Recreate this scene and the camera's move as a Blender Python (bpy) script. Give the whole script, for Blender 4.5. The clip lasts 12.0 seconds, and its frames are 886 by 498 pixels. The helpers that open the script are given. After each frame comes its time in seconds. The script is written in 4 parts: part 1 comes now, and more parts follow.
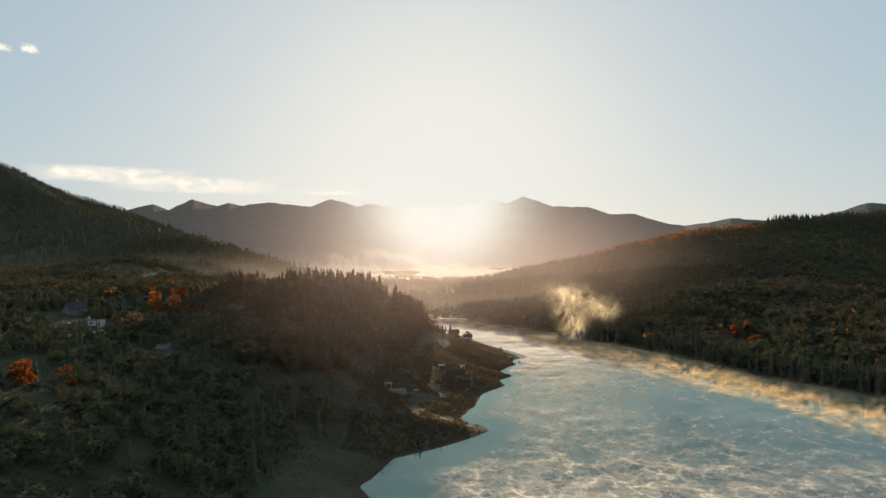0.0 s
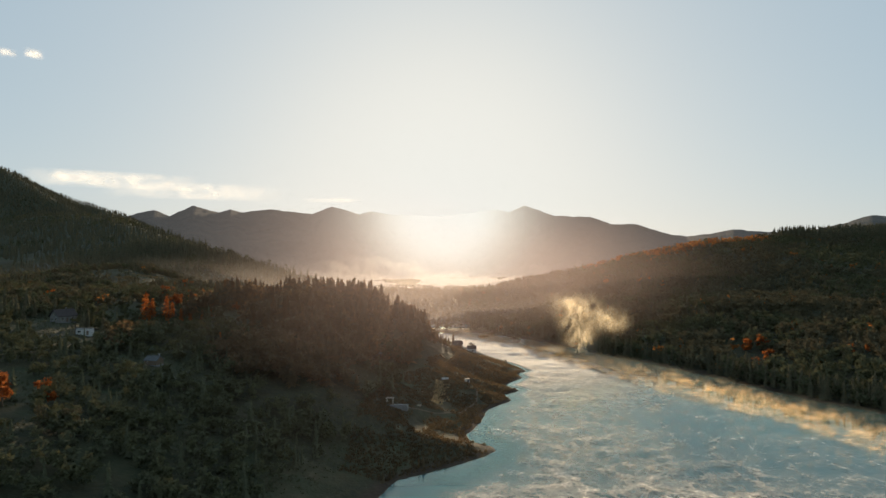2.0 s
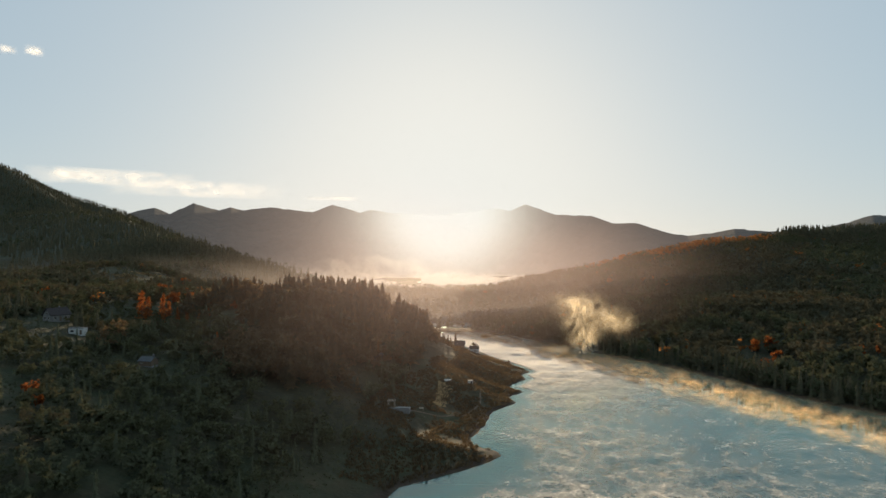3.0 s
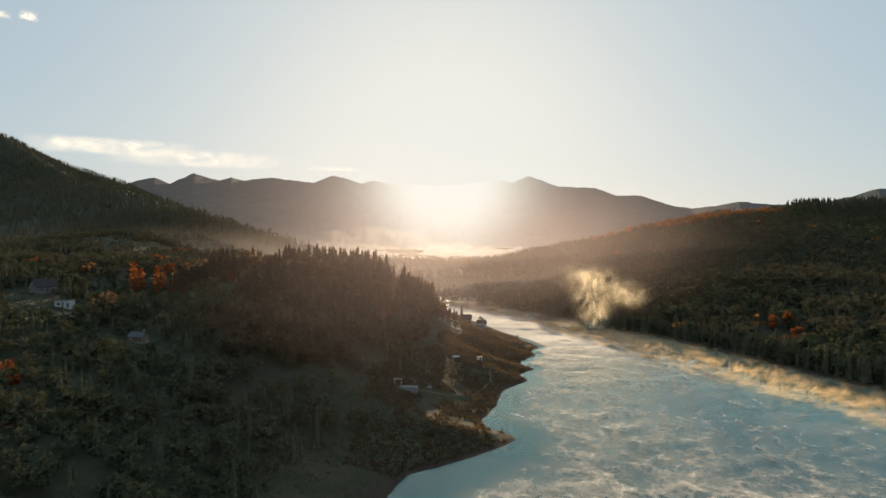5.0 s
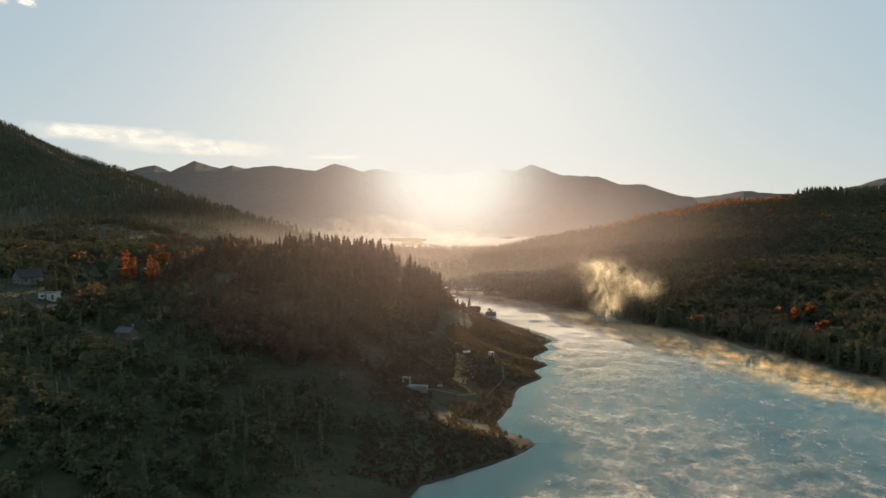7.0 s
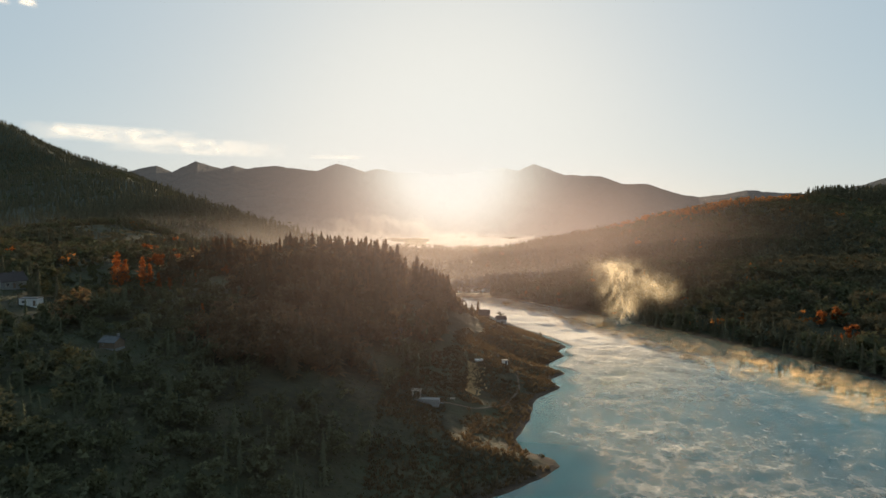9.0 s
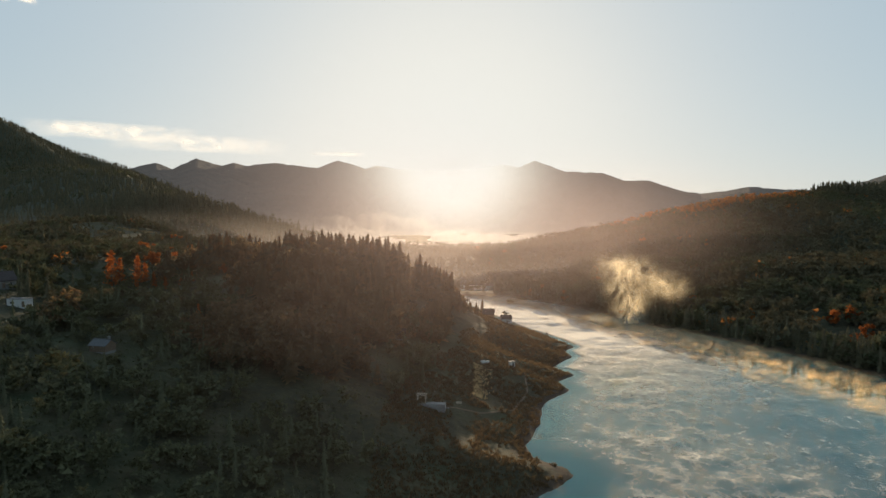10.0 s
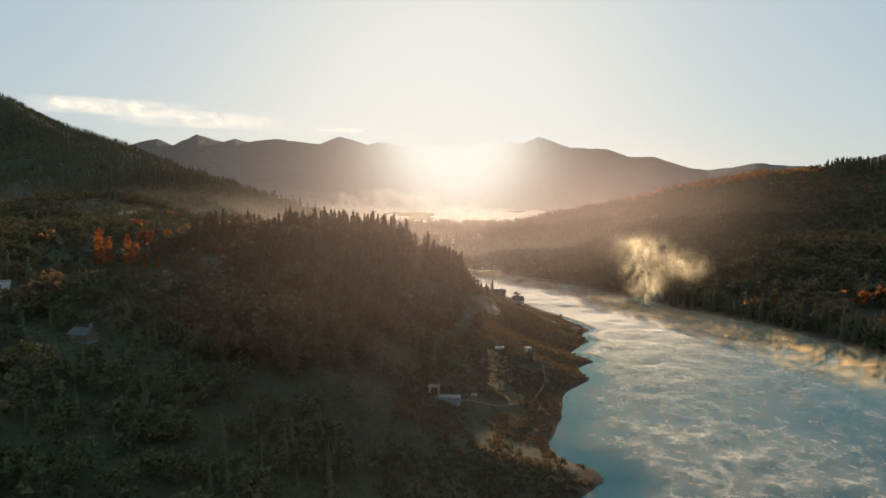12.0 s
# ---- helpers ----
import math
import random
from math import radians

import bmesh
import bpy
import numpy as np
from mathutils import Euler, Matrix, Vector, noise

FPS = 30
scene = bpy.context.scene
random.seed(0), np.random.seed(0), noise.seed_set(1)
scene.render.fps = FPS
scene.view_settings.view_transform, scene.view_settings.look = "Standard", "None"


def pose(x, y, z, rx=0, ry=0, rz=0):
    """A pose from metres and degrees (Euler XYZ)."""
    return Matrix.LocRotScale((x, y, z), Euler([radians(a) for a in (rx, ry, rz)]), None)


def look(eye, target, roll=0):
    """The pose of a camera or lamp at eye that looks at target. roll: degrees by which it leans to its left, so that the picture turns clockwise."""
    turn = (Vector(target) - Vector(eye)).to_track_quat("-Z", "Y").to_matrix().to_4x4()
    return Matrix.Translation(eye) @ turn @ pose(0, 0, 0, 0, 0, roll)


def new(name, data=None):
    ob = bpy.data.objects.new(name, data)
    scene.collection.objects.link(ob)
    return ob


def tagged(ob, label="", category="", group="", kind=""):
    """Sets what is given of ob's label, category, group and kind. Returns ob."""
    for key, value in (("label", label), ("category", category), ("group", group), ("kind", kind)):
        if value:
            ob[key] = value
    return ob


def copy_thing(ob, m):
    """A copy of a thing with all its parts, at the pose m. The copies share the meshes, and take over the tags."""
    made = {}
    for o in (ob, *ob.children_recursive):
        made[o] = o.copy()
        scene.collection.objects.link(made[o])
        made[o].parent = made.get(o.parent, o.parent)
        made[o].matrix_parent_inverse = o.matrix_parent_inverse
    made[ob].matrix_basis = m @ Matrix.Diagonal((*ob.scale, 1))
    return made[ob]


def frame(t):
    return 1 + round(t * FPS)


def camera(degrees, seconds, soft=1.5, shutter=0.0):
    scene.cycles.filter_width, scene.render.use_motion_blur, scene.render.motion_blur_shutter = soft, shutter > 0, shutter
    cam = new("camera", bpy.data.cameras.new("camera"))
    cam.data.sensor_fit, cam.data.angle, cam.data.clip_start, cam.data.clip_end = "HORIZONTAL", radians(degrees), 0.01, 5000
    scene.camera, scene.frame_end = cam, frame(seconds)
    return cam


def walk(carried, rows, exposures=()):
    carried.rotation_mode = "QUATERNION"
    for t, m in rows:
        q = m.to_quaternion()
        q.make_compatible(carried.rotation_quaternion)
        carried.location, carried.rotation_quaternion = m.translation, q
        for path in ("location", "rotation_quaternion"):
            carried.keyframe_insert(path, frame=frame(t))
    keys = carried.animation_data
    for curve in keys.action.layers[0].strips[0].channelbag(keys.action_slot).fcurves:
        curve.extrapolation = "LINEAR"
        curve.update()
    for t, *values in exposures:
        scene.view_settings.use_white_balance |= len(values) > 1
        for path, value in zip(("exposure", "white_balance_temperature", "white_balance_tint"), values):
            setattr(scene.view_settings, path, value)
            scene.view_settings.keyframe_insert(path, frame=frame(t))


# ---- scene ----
# the flight: seconds, place, tilt up, turn to the right, roll
cam = camera(73.48, 12.0)
FLIGHT = [
    (0.0, 0.00, -0.00, 72.00, 0.226, 0.007, -0.782),
    (0.5, -0.35, 2.59, 71.90, 0.445, -0.010, -0.638),
    (1.0, -0.84, 5.76, 71.90, 0.668, -0.029, -0.524),
    (1.5, -1.43, 8.87, 71.91, 0.862, -0.052, -0.382),
    (2.0, -2.12, 12.39, 72.00, 1.059, -0.072, -0.247),
    (2.5, -2.82, 16.00, 71.91, 1.185, -0.069, -0.127),
    (3.0, -3.46, 19.92, 71.93, 0.929, -0.115, -0.073),
    (5.0, -7.04, 36.74, 71.34, -1.798, -0.229, 0.217),
    (5.5, -8.09, 40.78, 71.36, -1.738, -0.231, 0.277),
    (6.0, -9.02, 45.03, 71.17, -1.817, -0.253, 0.277),
    (6.5, -10.07, 49.31, 71.07, -2.233, -0.254, 0.310),
    (7.0, -11.08, 53.76, 70.87, -2.884, -0.365, 0.341),
    (9.0, -14.94, 70.67, 70.47, -2.873, -0.538, 0.242),
    (9.5, -15.60, 74.73, 70.53, -2.895, -0.621, 0.223),
    (10.0, -16.76, 79.37, 70.40, -3.160, -0.606, 0.174),
    (10.5, -17.70, 83.54, 70.35, -3.783, -0.745, 0.195),
    (11.0, -18.68, 88.03, 70.20, -3.887, -0.763, 0.143),
    (11.5, -19.71, 92.36, 70.11, -4.769, -0.766, 0.149),
    (12.0, -20.54, 96.89, 69.95, -5.386, -0.838, 0.190),
]
walk(cam, [(t, pose(x, y, z, 90 + tilt, 0, -turn) @ pose(0, 0, 0, 0, 0, roll)) for t, x, y, z, tilt, turn, roll in FLIGHT])

# ---- light ----
SUN_UP = 9.4
SUN_WAY = Vector((0.0, math.cos(radians(SUN_UP)), math.sin(radians(SUN_UP))))
GLOW_WAY = Vector((0.0, math.cos(radians(6.2)), math.sin(radians(6.2))))

world = bpy.data.worlds.new("world")
scene.world = world
world.use_nodes = True
wn = world.node_tree.nodes
wl = world.node_tree.links
wn.clear()


def wmath(op, a, b=None, c=None):
    n = wn.new("ShaderNodeMath")
    n.operation = op
    for i, v in enumerate((a, b, c)):
        if v is None:
            continue
        if isinstance(v, (int, float)):
            n.inputs[i].default_value = v
        else:
            wl.new(v, n.inputs[i])
    return n.outputs[0]


sky = wn.new("ShaderNodeTexSky")
sky.sky_type = "NISHITA"
sky.sun_disc = False
sky.sun_elevation = radians(SUN_UP)
sky.sun_rotation = 0.0
sky.altitude = 600
sky.air_density = 1.0
sky.dust_density = 0.9
sky.ozone_density = 1.8
sky_level = wn.new("ShaderNodeVectorMath")
sky_level.operation = "SCALE"
sky_level.inputs["Scale"].default_value = 0.085
wl.new(sky.outputs[0], sky_level.inputs[0])
# the bright air round the low sun
coord = wn.new("ShaderNodeTexCoord")
sun_dot = wn.new("ShaderNodeVectorMath")
sun_dot.operation = "DOT_PRODUCT"
sun_dot.inputs[1].default_value = GLOW_WAY
wl.new(coord.outputs["Generated"], sun_dot.inputs[0])
off = wmath("ARCCOSINE", wmath("MINIMUM", sun_dot.outputs["Value"], 0.999999))
inner = wmath("MULTIPLY", wmath("EXPONENT", wmath("MULTIPLY", off, -1.0 / radians(7.0))), 3.4)
outer = wmath("MULTIPLY", wmath("EXPONENT", wmath("MULTIPLY", off, -1.0 / radians(21.0))), 0.75)
aureole = wn.new("ShaderNodeVectorMath")
aureole.operation = "SCALE"
aureole.inputs[0].default_value = (1.0, 0.95, 0.74)
wl.new(wmath("ADD", inner, outer), aureole.inputs["Scale"])
sky_sum = wn.new("ShaderNodeVectorMath")
sky_sum.operation = "ADD"
wl.new(sky_level.outputs[0], sky_sum.inputs[0])
wl.new(aureole.outputs[0], sky_sum.inputs[1])
# thin high haze that whitens the whole sky
veil = wn.new("ShaderNodeVectorMath")
veil.operation = "ADD"
veil.inputs[1].default_value = (0.255, 0.41, 0.64)
wl.new(sky_sum.outputs[0], veil.inputs[0])
# the haze saturates gently: each colour nears its top value c as c * (1 - exp(-v / c))
parts = wn.new("ShaderNodeSeparateXYZ")
wl.new(veil.outputs[0], parts.inputs[0])
whole = wn.new("ShaderNodeCombineXYZ")
for i, top in enumerate((0.815, 0.81, 0.755)):
    wl.new(wmath("MULTIPLY", wmath("SUBTRACT", 1.0, wmath("EXPONENT", wmath("DIVIDE", parts.outputs[i], -top))), top), whole.inputs[i])
background = wn.new("ShaderNodeBackground")
wl.new(whole.outputs[0], background.inputs["Color"])
world_out = wn.new("ShaderNodeOutputWorld")
wl.new(background.outputs[0], world_out.inputs["Surface"])

sun = new("sun", bpy.data.lights.new("sun", "SUN"))
sun.data.energy = 5.0
sun.data.angle = radians(0.6)
sun.data.color = (1.0, 0.76, 0.48)
sun.matrix_world = look((0, 0, 200), Vector((0, 0, 200)) - SUN_WAY)
scene.view_settings.exposure = 0.1
scene.cycles.transparent_max_bounces = 32


# ---- materials ----
class Mat:
    """A node material under construction."""

    def __init__(self, name):
        self.m = bpy.data.materials.new(name)
        self.m.use_nodes = True
        self.n = self.m.node_tree.nodes
        self.l = self.m.node_tree.links
        self.n.clear()
        self.out = self.n.new("ShaderNodeOutputMaterial")

    def node(self, kind, **sets):
        n = self.n.new(kind)
        for key, value in sets.items():
            if key in ("operation", "blend_type", "data_type", "attribute_name", "noise_dimensions", "feature", "musgrave_type"):
                setattr(n, key, value)
        return n

    def put(self, socket, v):
        if isinstance(v, bpy.types.NodeSocket):
            self.l.new(v, socket)
        elif isinstance(v, (tuple, list)) and len(v) == 3 and socket.type == "RGBA":
            socket.default_value = (*v, 1)
        else:
            socket.default_value = v

    def math(self, op, a, b=None, clamp=False):
        n = self.n.new("ShaderNodeMath")
        n.operation, n.use_clamp = op, clamp
        self.put(n.inputs[0], a)
        if b is not None:
            self.put(n.inputs[1], b)
        return n.outputs[0]

    def pos(self):
        return self.n.new("ShaderNodeNewGeometry").outputs["Position"]

    def stretch(self, vec, scale):
        n = self.n.new("ShaderNodeVectorMath")
        n.operation = "MULTIPLY"
        self.put(n.inputs[0], vec)
        n.inputs[1].default_value = scale
        return n.outputs[0]

    def noise(self, size, detail=4, rough=0.55, vec=None, warp=0.0):
        n = self.n.new("ShaderNodeTexNoise")
        self.put(n.inputs["Vector"], vec if vec is not None else self.pos())
        n.inputs["Scale"].default_value = 1.0 / size
        n.inputs["Detail"].default_value = detail
        n.inputs["Roughness"].default_value = rough
        n.inputs["Distortion"].default_value = warp
        return n.outputs["Fac"]

    def ramp(self, fac, *stops):
        n = self.n.new("ShaderNodeValToRGB")
        self.put(n.inputs[0], fac)
        e = n.color_ramp.elements
        while len(e) < len(stops):
            e.new(0.5)
        for el, (p, c) in zip(e, stops):
            el.position = p
            el.color = (*c, 1) if isinstance(c, tuple) else (c, c, c, 1)
        return n.outputs["Color"]

    def mix(self, fac, a, b, how="MIX"):
        n = self.n.new("ShaderNodeMix")
        n.data_type, n.blend_type = "RGBA", how
        self.put(n.inputs[0], fac)
        self.put(n.inputs[6], a)
        self.put(n.inputs[7], b)
        return n.outputs[2]

    def bump(self, height, strength, distance):
        n = self.n.new("ShaderNodeBump")
        n.inputs["Strength"].default_value = strength
        n.inputs["Distance"].default_value = distance
        self.put(n.inputs["Height"], height)
        return n.outputs["Normal"]

    def bsdf(self, color, rough=0.8, normal=None, metal=0.0, spec=0.5):
        n = self.n.new("ShaderNodeBsdfPrincipled")
        self.put(n.inputs["Base Color"], color)
        self.put(n.inputs["Roughness"], rough)
        n.inputs["Metallic"].default_value = metal
        n.inputs["Specular IOR Level"].default_value = spec
        if normal is not None:
            self.put(n.inputs["Normal"], normal)
        return n.outputs[0]

    def shader(self, kind, color, normal=None):
        n = self.n.new(kind)
        self.put(n.inputs["Color"], color)
        if normal is not None:
            self.put(n.inputs["Normal"], normal)
        return n.outputs[0]

    def blend(self, fac, a, b):
        n = self.n.new("ShaderNodeMixShader")
        self.put(n.inputs[0], fac)
        self.l.new(a, n.inputs[1])
        self.l.new(b, n.inputs[2])
        return n.outputs[0]

    def attr(self, name):
        n = self.n.new("ShaderNodeAttribute")
        n.attribute_name = name
        return n.outputs["Fac"]

    def island(self):
        return self.n.new("ShaderNodeNewGeometry").outputs["Random Per Island"]

    def chance(self):
        return self.n.new("ShaderNodeObjectInfo").outputs["Random"]

    def done(self, surface):
        self.l.new(surface, self.out.inputs["Surface"])
        return self.m


def ground_material():
    k = Mat("autumn_ground")
    grass = k.ramp(k.noise(9, 5), (0.3, (0.038, 0.050, 0.024)), (0.5, (0.052, 0.054, 0.027)), (0.78, (0.085, 0.064, 0.034)))
    litter = k.ramp(k.noise(2.2, 4), (0.35, (0.028, 0.032, 0.018)), (0.7, (0.062, 0.052, 0.026)))
    col = k.mix(k.ramp(k.noise(38, 3), (0.42, 0.0), (0.6, 1.0)), grass, litter)
    # bare silt below the high-water mark
    sep = k.n.new("ShaderNodeSeparateXYZ")
    k.l.new(k.pos(), sep.inputs[0])
    wet = k.math("ADD", sep.outputs["Z"], k.math("MULTIPLY", k.noise(5, 3), 1.2))
    silt = k.ramp(k.noise(1.4, 4, vec=k.stretch(k.pos(), (0.4, 1.6, 5.0))), (0.3, (0.036, 0.026, 0.017)), (0.7, (0.072, 0.050, 0.032)))
    col = k.mix(k.ramp(k.math("MULTIPLY", wet, 0.25), (0.28, 1.0), (0.5, 0.0)), col, silt)
    relief = k.math("ADD", k.noise(1.1, 5), k.math("MULTIPLY", k.noise(6, 4), 2.0))
    return k.done(k.bsdf(col, 0.92, k.bump(relief, 0.8, 0.5), spec=0.2))


def water_material():
    k = Mat("lake_water")
    ripple = k.noise(1.6, 3, vec=k.stretch(k.pos(), (1.0, 0.6, 1.0)))
    normal = k.bump(ripple, 0.05, 0.02)
    depth = k.shader("ShaderNodeBsdfDiffuse", (0.008, 0.080, 0.090))
    gloss = k.shader("ShaderNodeBsdfGlossy", (0.70, 0.95, 0.93), normal)
    gloss.node.inputs["Roughness"].default_value = 0.03
    shine = k.n.new("ShaderNodeFresnel")
    shine.inputs["IOR"].default_value = 1.55
    return k.done(k.blend(shine.outputs[0], depth, gloss))


def foliage_material(name, dark, light, glow, share=0.35, by_object=False):
    k = Mat(name)
    r = k.chance() if by_object else k.island()
    col = k.mix(r, dark, light)
    col = k.mix(k.math("MULTIPLY", k.noise(0.8, 3), 0.6), col, k.mix(0.5, dark, (0.025, 0.025, 0.015)))
    solid = k.shader("ShaderNodeBsdfDiffuse", col)
    thin = k.shader("ShaderNodeBsdfTranslucent", k.mix(r, glow, light))
    return k.done(k.blend(share, solid, thin))


def plain_material(name, color, rough=0.7, vary=0.25, size=0.6, metal=0.0, relief=0.15):
    k = Mat(name)
    n = k.noise(size, 5)
    dark = tuple(c * (1 - vary) for c in color)
    lite = tuple(min(1, c * (1 + vary * 0.6)) for c in color)
    col = k.ramp(n, (0.3, dark), (0.7, lite))
    col = k.mix(k.ramp(k.noise(size * 5, 3), (0.55, 0.0), (0.8, 0.5)), col, tuple(c * 0.6 for c in color))
    return k.done(k.bsdf(col, rough, k.bump(n, relief, 0.05), metal))


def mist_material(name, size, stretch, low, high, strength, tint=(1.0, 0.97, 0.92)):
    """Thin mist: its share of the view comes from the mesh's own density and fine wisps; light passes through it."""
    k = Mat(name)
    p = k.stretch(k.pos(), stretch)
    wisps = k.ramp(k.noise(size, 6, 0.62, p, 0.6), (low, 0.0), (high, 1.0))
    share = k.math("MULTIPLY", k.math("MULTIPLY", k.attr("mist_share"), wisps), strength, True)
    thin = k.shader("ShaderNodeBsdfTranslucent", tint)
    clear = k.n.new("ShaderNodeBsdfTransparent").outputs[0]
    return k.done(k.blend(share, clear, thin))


def lake_mist_material():
    """Mist on the water: a thin even skin with brighter threads along the edges of its cells."""
    k = Mat("lake_mist")
    warp = k.n.new("ShaderNodeTexNoise")
    k.l.new(k.pos(), warp.inputs["Vector"])
    warp.inputs["Scale"].default_value = 1 / 6.0
    warp.inputs["Detail"].default_value = 4
    swing = k.n.new("ShaderNodeVectorMath")
    swing.operation = "MULTIPLY_ADD"
    k.l.new(warp.outputs["Color"], swing.inputs[0])
    swing.inputs[1].default_value = (7, 7, 0)
    curl = k.n.new("ShaderNodeTexNoise")
    k.l.new(k.pos(), curl.inputs["Vector"])
    curl.inputs["Scale"].default_value = 1 / 1.3
    curl.inputs["Detail"].default_value = 3
    fray = k.n.new("ShaderNodeVectorMath")
    fray.operation = "MULTIPLY_ADD"
    k.l.new(curl.outputs["Color"], fray.inputs[0])
    fray.inputs[1].default_value = (2.2, 2.2, 0)
    k.l.new(k.stretch(k.pos(), (1, 1, 0)), fray.inputs[2])
    k.l.new(fray.outputs[0], swing.inputs[2])
    lines = []
    for size, width in ((14.0, 0.045), (6.5, 0.055), (2.8, 0.07)):
        cells = k.n.new("ShaderNodeTexVoronoi")
        cells.feature = "DISTANCE_TO_EDGE"
        cells.inputs["Scale"].default_value = 1 / size
        k.l.new(swing.outputs[0], cells.inputs["Vector"])
        lines.append(k.math("EXPONENT", k.math("DIVIDE", cells.outputs["Distance"], -width)))
    broken = k.ramp(k.noise(9, 4), (0.42, 0.0), (0.68, 1.0))
    fine = k.ramp(k.noise(4, 4, 0.6), (0.40, 0.0), (0.66, 1.0))
    threads = k.math("ADD", k.math("MULTIPLY", lines[0], k.math("ADD", k.math("MULTIPLY", fine, 0.65), 0.06)), k.math("MULTIPLY", k.math("MULTIPLY", lines[1], broken), 0.7))
    threads = k.math("ADD", threads, k.math("MULTIPLY", k.math("MULTIPLY", lines[2], fine), 0.45))
    smoke = k.ramp(k.noise(14, 6, 0.62, None, 0.5), (0.40, 0.0), (0.75, 1.0))
    fluff = k.ramp(k.noise(0.9, 4, 0.65), (0.25, 0.0), (0.75, 1.3))
    body = k.math("ADD", k.math("MULTIPLY", threads, k.math("ADD", fluff, 0.2)), k.math("MULTIPLY", smoke, 0.22))
    # farther out the threads close into an even sheet
    sep = k.n.new("ShaderNodeSeparateXYZ")
    k.l.new(k.pos(), sep.inputs[0])
    even = k.math("MULTIPLY", k.math("SUBTRACT", sep.outputs["Y"], 260.0), 1 / 210.0, True)
    body = k.mix(even, body, (0.62, 0.62, 0.62))
    share = k.math("MULTIPLY", k.math("ADD", k.math("MULTIPLY", body, 0.66), 0.09), k.attr("mist_share"), True)
    thin = k.shader("ShaderNodeBsdfDiffuse", (1.0, 0.95, 0.86))
    # droplets scatter the low sun whichever way the skin lies
    way = k.n.new("ShaderNodeCombineXYZ")
    way.inputs[1].default_value, way.inputs[2].default_value = 0.9, 0.43
    k.l.new(way.outputs[0], thin.node.inputs["Normal"])
    clear = k.n.new("ShaderNodeBsdfTransparent").outputs[0]
    return k.done(k.blend(share, clear, thin))


def range_material():
    """Far wooded mountains; the glow of kilometres of sunlit haze is painted as emission."""
    k = Mat("far_forest_sun_glow")
    col = k.ramp(k.noise(90, 6), (0.35, (0.012, 0.015, 0.012)), (0.65, (0.030, 0.024, 0.017)))
    sep = k.n.new("ShaderNodeSeparateXYZ")
    k.l.new(k.pos(), sep.inputs[0])
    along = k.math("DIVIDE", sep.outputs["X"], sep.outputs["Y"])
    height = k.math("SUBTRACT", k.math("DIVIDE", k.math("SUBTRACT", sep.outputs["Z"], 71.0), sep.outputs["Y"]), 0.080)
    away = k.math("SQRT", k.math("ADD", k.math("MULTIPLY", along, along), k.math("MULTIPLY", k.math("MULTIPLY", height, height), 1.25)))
    # glow round the sun painted as emission: a bright core, a wide warm veil
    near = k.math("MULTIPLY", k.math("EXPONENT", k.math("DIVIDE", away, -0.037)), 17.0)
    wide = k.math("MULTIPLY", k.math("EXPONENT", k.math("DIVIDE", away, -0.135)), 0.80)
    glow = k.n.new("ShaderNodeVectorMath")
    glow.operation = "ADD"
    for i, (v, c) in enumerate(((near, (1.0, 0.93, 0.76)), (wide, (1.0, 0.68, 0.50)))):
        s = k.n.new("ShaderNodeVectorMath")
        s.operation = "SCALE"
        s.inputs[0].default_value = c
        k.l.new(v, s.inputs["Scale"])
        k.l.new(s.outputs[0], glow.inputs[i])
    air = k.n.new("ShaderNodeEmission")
    # an even bluish haze is added to the emission
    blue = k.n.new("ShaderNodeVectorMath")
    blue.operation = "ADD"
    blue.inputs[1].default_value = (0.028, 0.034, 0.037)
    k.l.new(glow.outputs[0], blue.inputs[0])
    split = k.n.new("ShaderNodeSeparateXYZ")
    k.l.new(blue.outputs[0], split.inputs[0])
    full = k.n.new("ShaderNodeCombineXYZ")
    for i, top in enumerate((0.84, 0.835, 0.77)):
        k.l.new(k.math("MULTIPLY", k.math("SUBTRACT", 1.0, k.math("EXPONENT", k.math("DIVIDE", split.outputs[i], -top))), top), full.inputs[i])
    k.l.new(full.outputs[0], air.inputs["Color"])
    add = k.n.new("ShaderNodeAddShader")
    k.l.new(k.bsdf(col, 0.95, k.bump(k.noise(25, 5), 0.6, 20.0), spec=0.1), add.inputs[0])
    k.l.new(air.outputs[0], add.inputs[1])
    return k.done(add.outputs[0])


M_GROUND = ground_material()
M_WATER = water_material()
M_SPRUCE = foliage_material("spruce_needles", (0.090, 0.088, 0.056), (0.170, 0.130, 0.076), (0.50, 0.27, 0.12), 0.52, True)
M_WOODS = foliage_material("mixed_wood_leaves", (0.108, 0.102, 0.062), (0.165, 0.134, 0.076), (0.18, 0.125, 0.068), 0.18)
M_OLIVE = foliage_material("olive_leaves", (0.100, 0.104, 0.058), (0.138, 0.134, 0.070), (0.17, 0.14, 0.065), 0.18)
M_SCRUB = foliage_material("scrub_leaves", (0.106, 0.112, 0.066), (0.130, 0.128, 0.074), (0.16, 0.13, 0.07), 0.2)
M_KNOLL = foliage_material("brown_beech_leaves", (0.090, 0.080, 0.052), (0.150, 0.118, 0.072), (0.36, 0.22, 0.105), 0.42)
M_KNOLL_SPRUCE = foliage_material("knoll_spruce_needles", (0.090, 0.088, 0.056), (0.170, 0.130, 0.076), (0.48, 0.26, 0.115), 0.5)
M_RUST = foliage_material("rust_leaves", (0.11, 0.038, 0.015), (0.26, 0.090, 0.030), (0.62, 0.21, 0.06), 0.55, True)
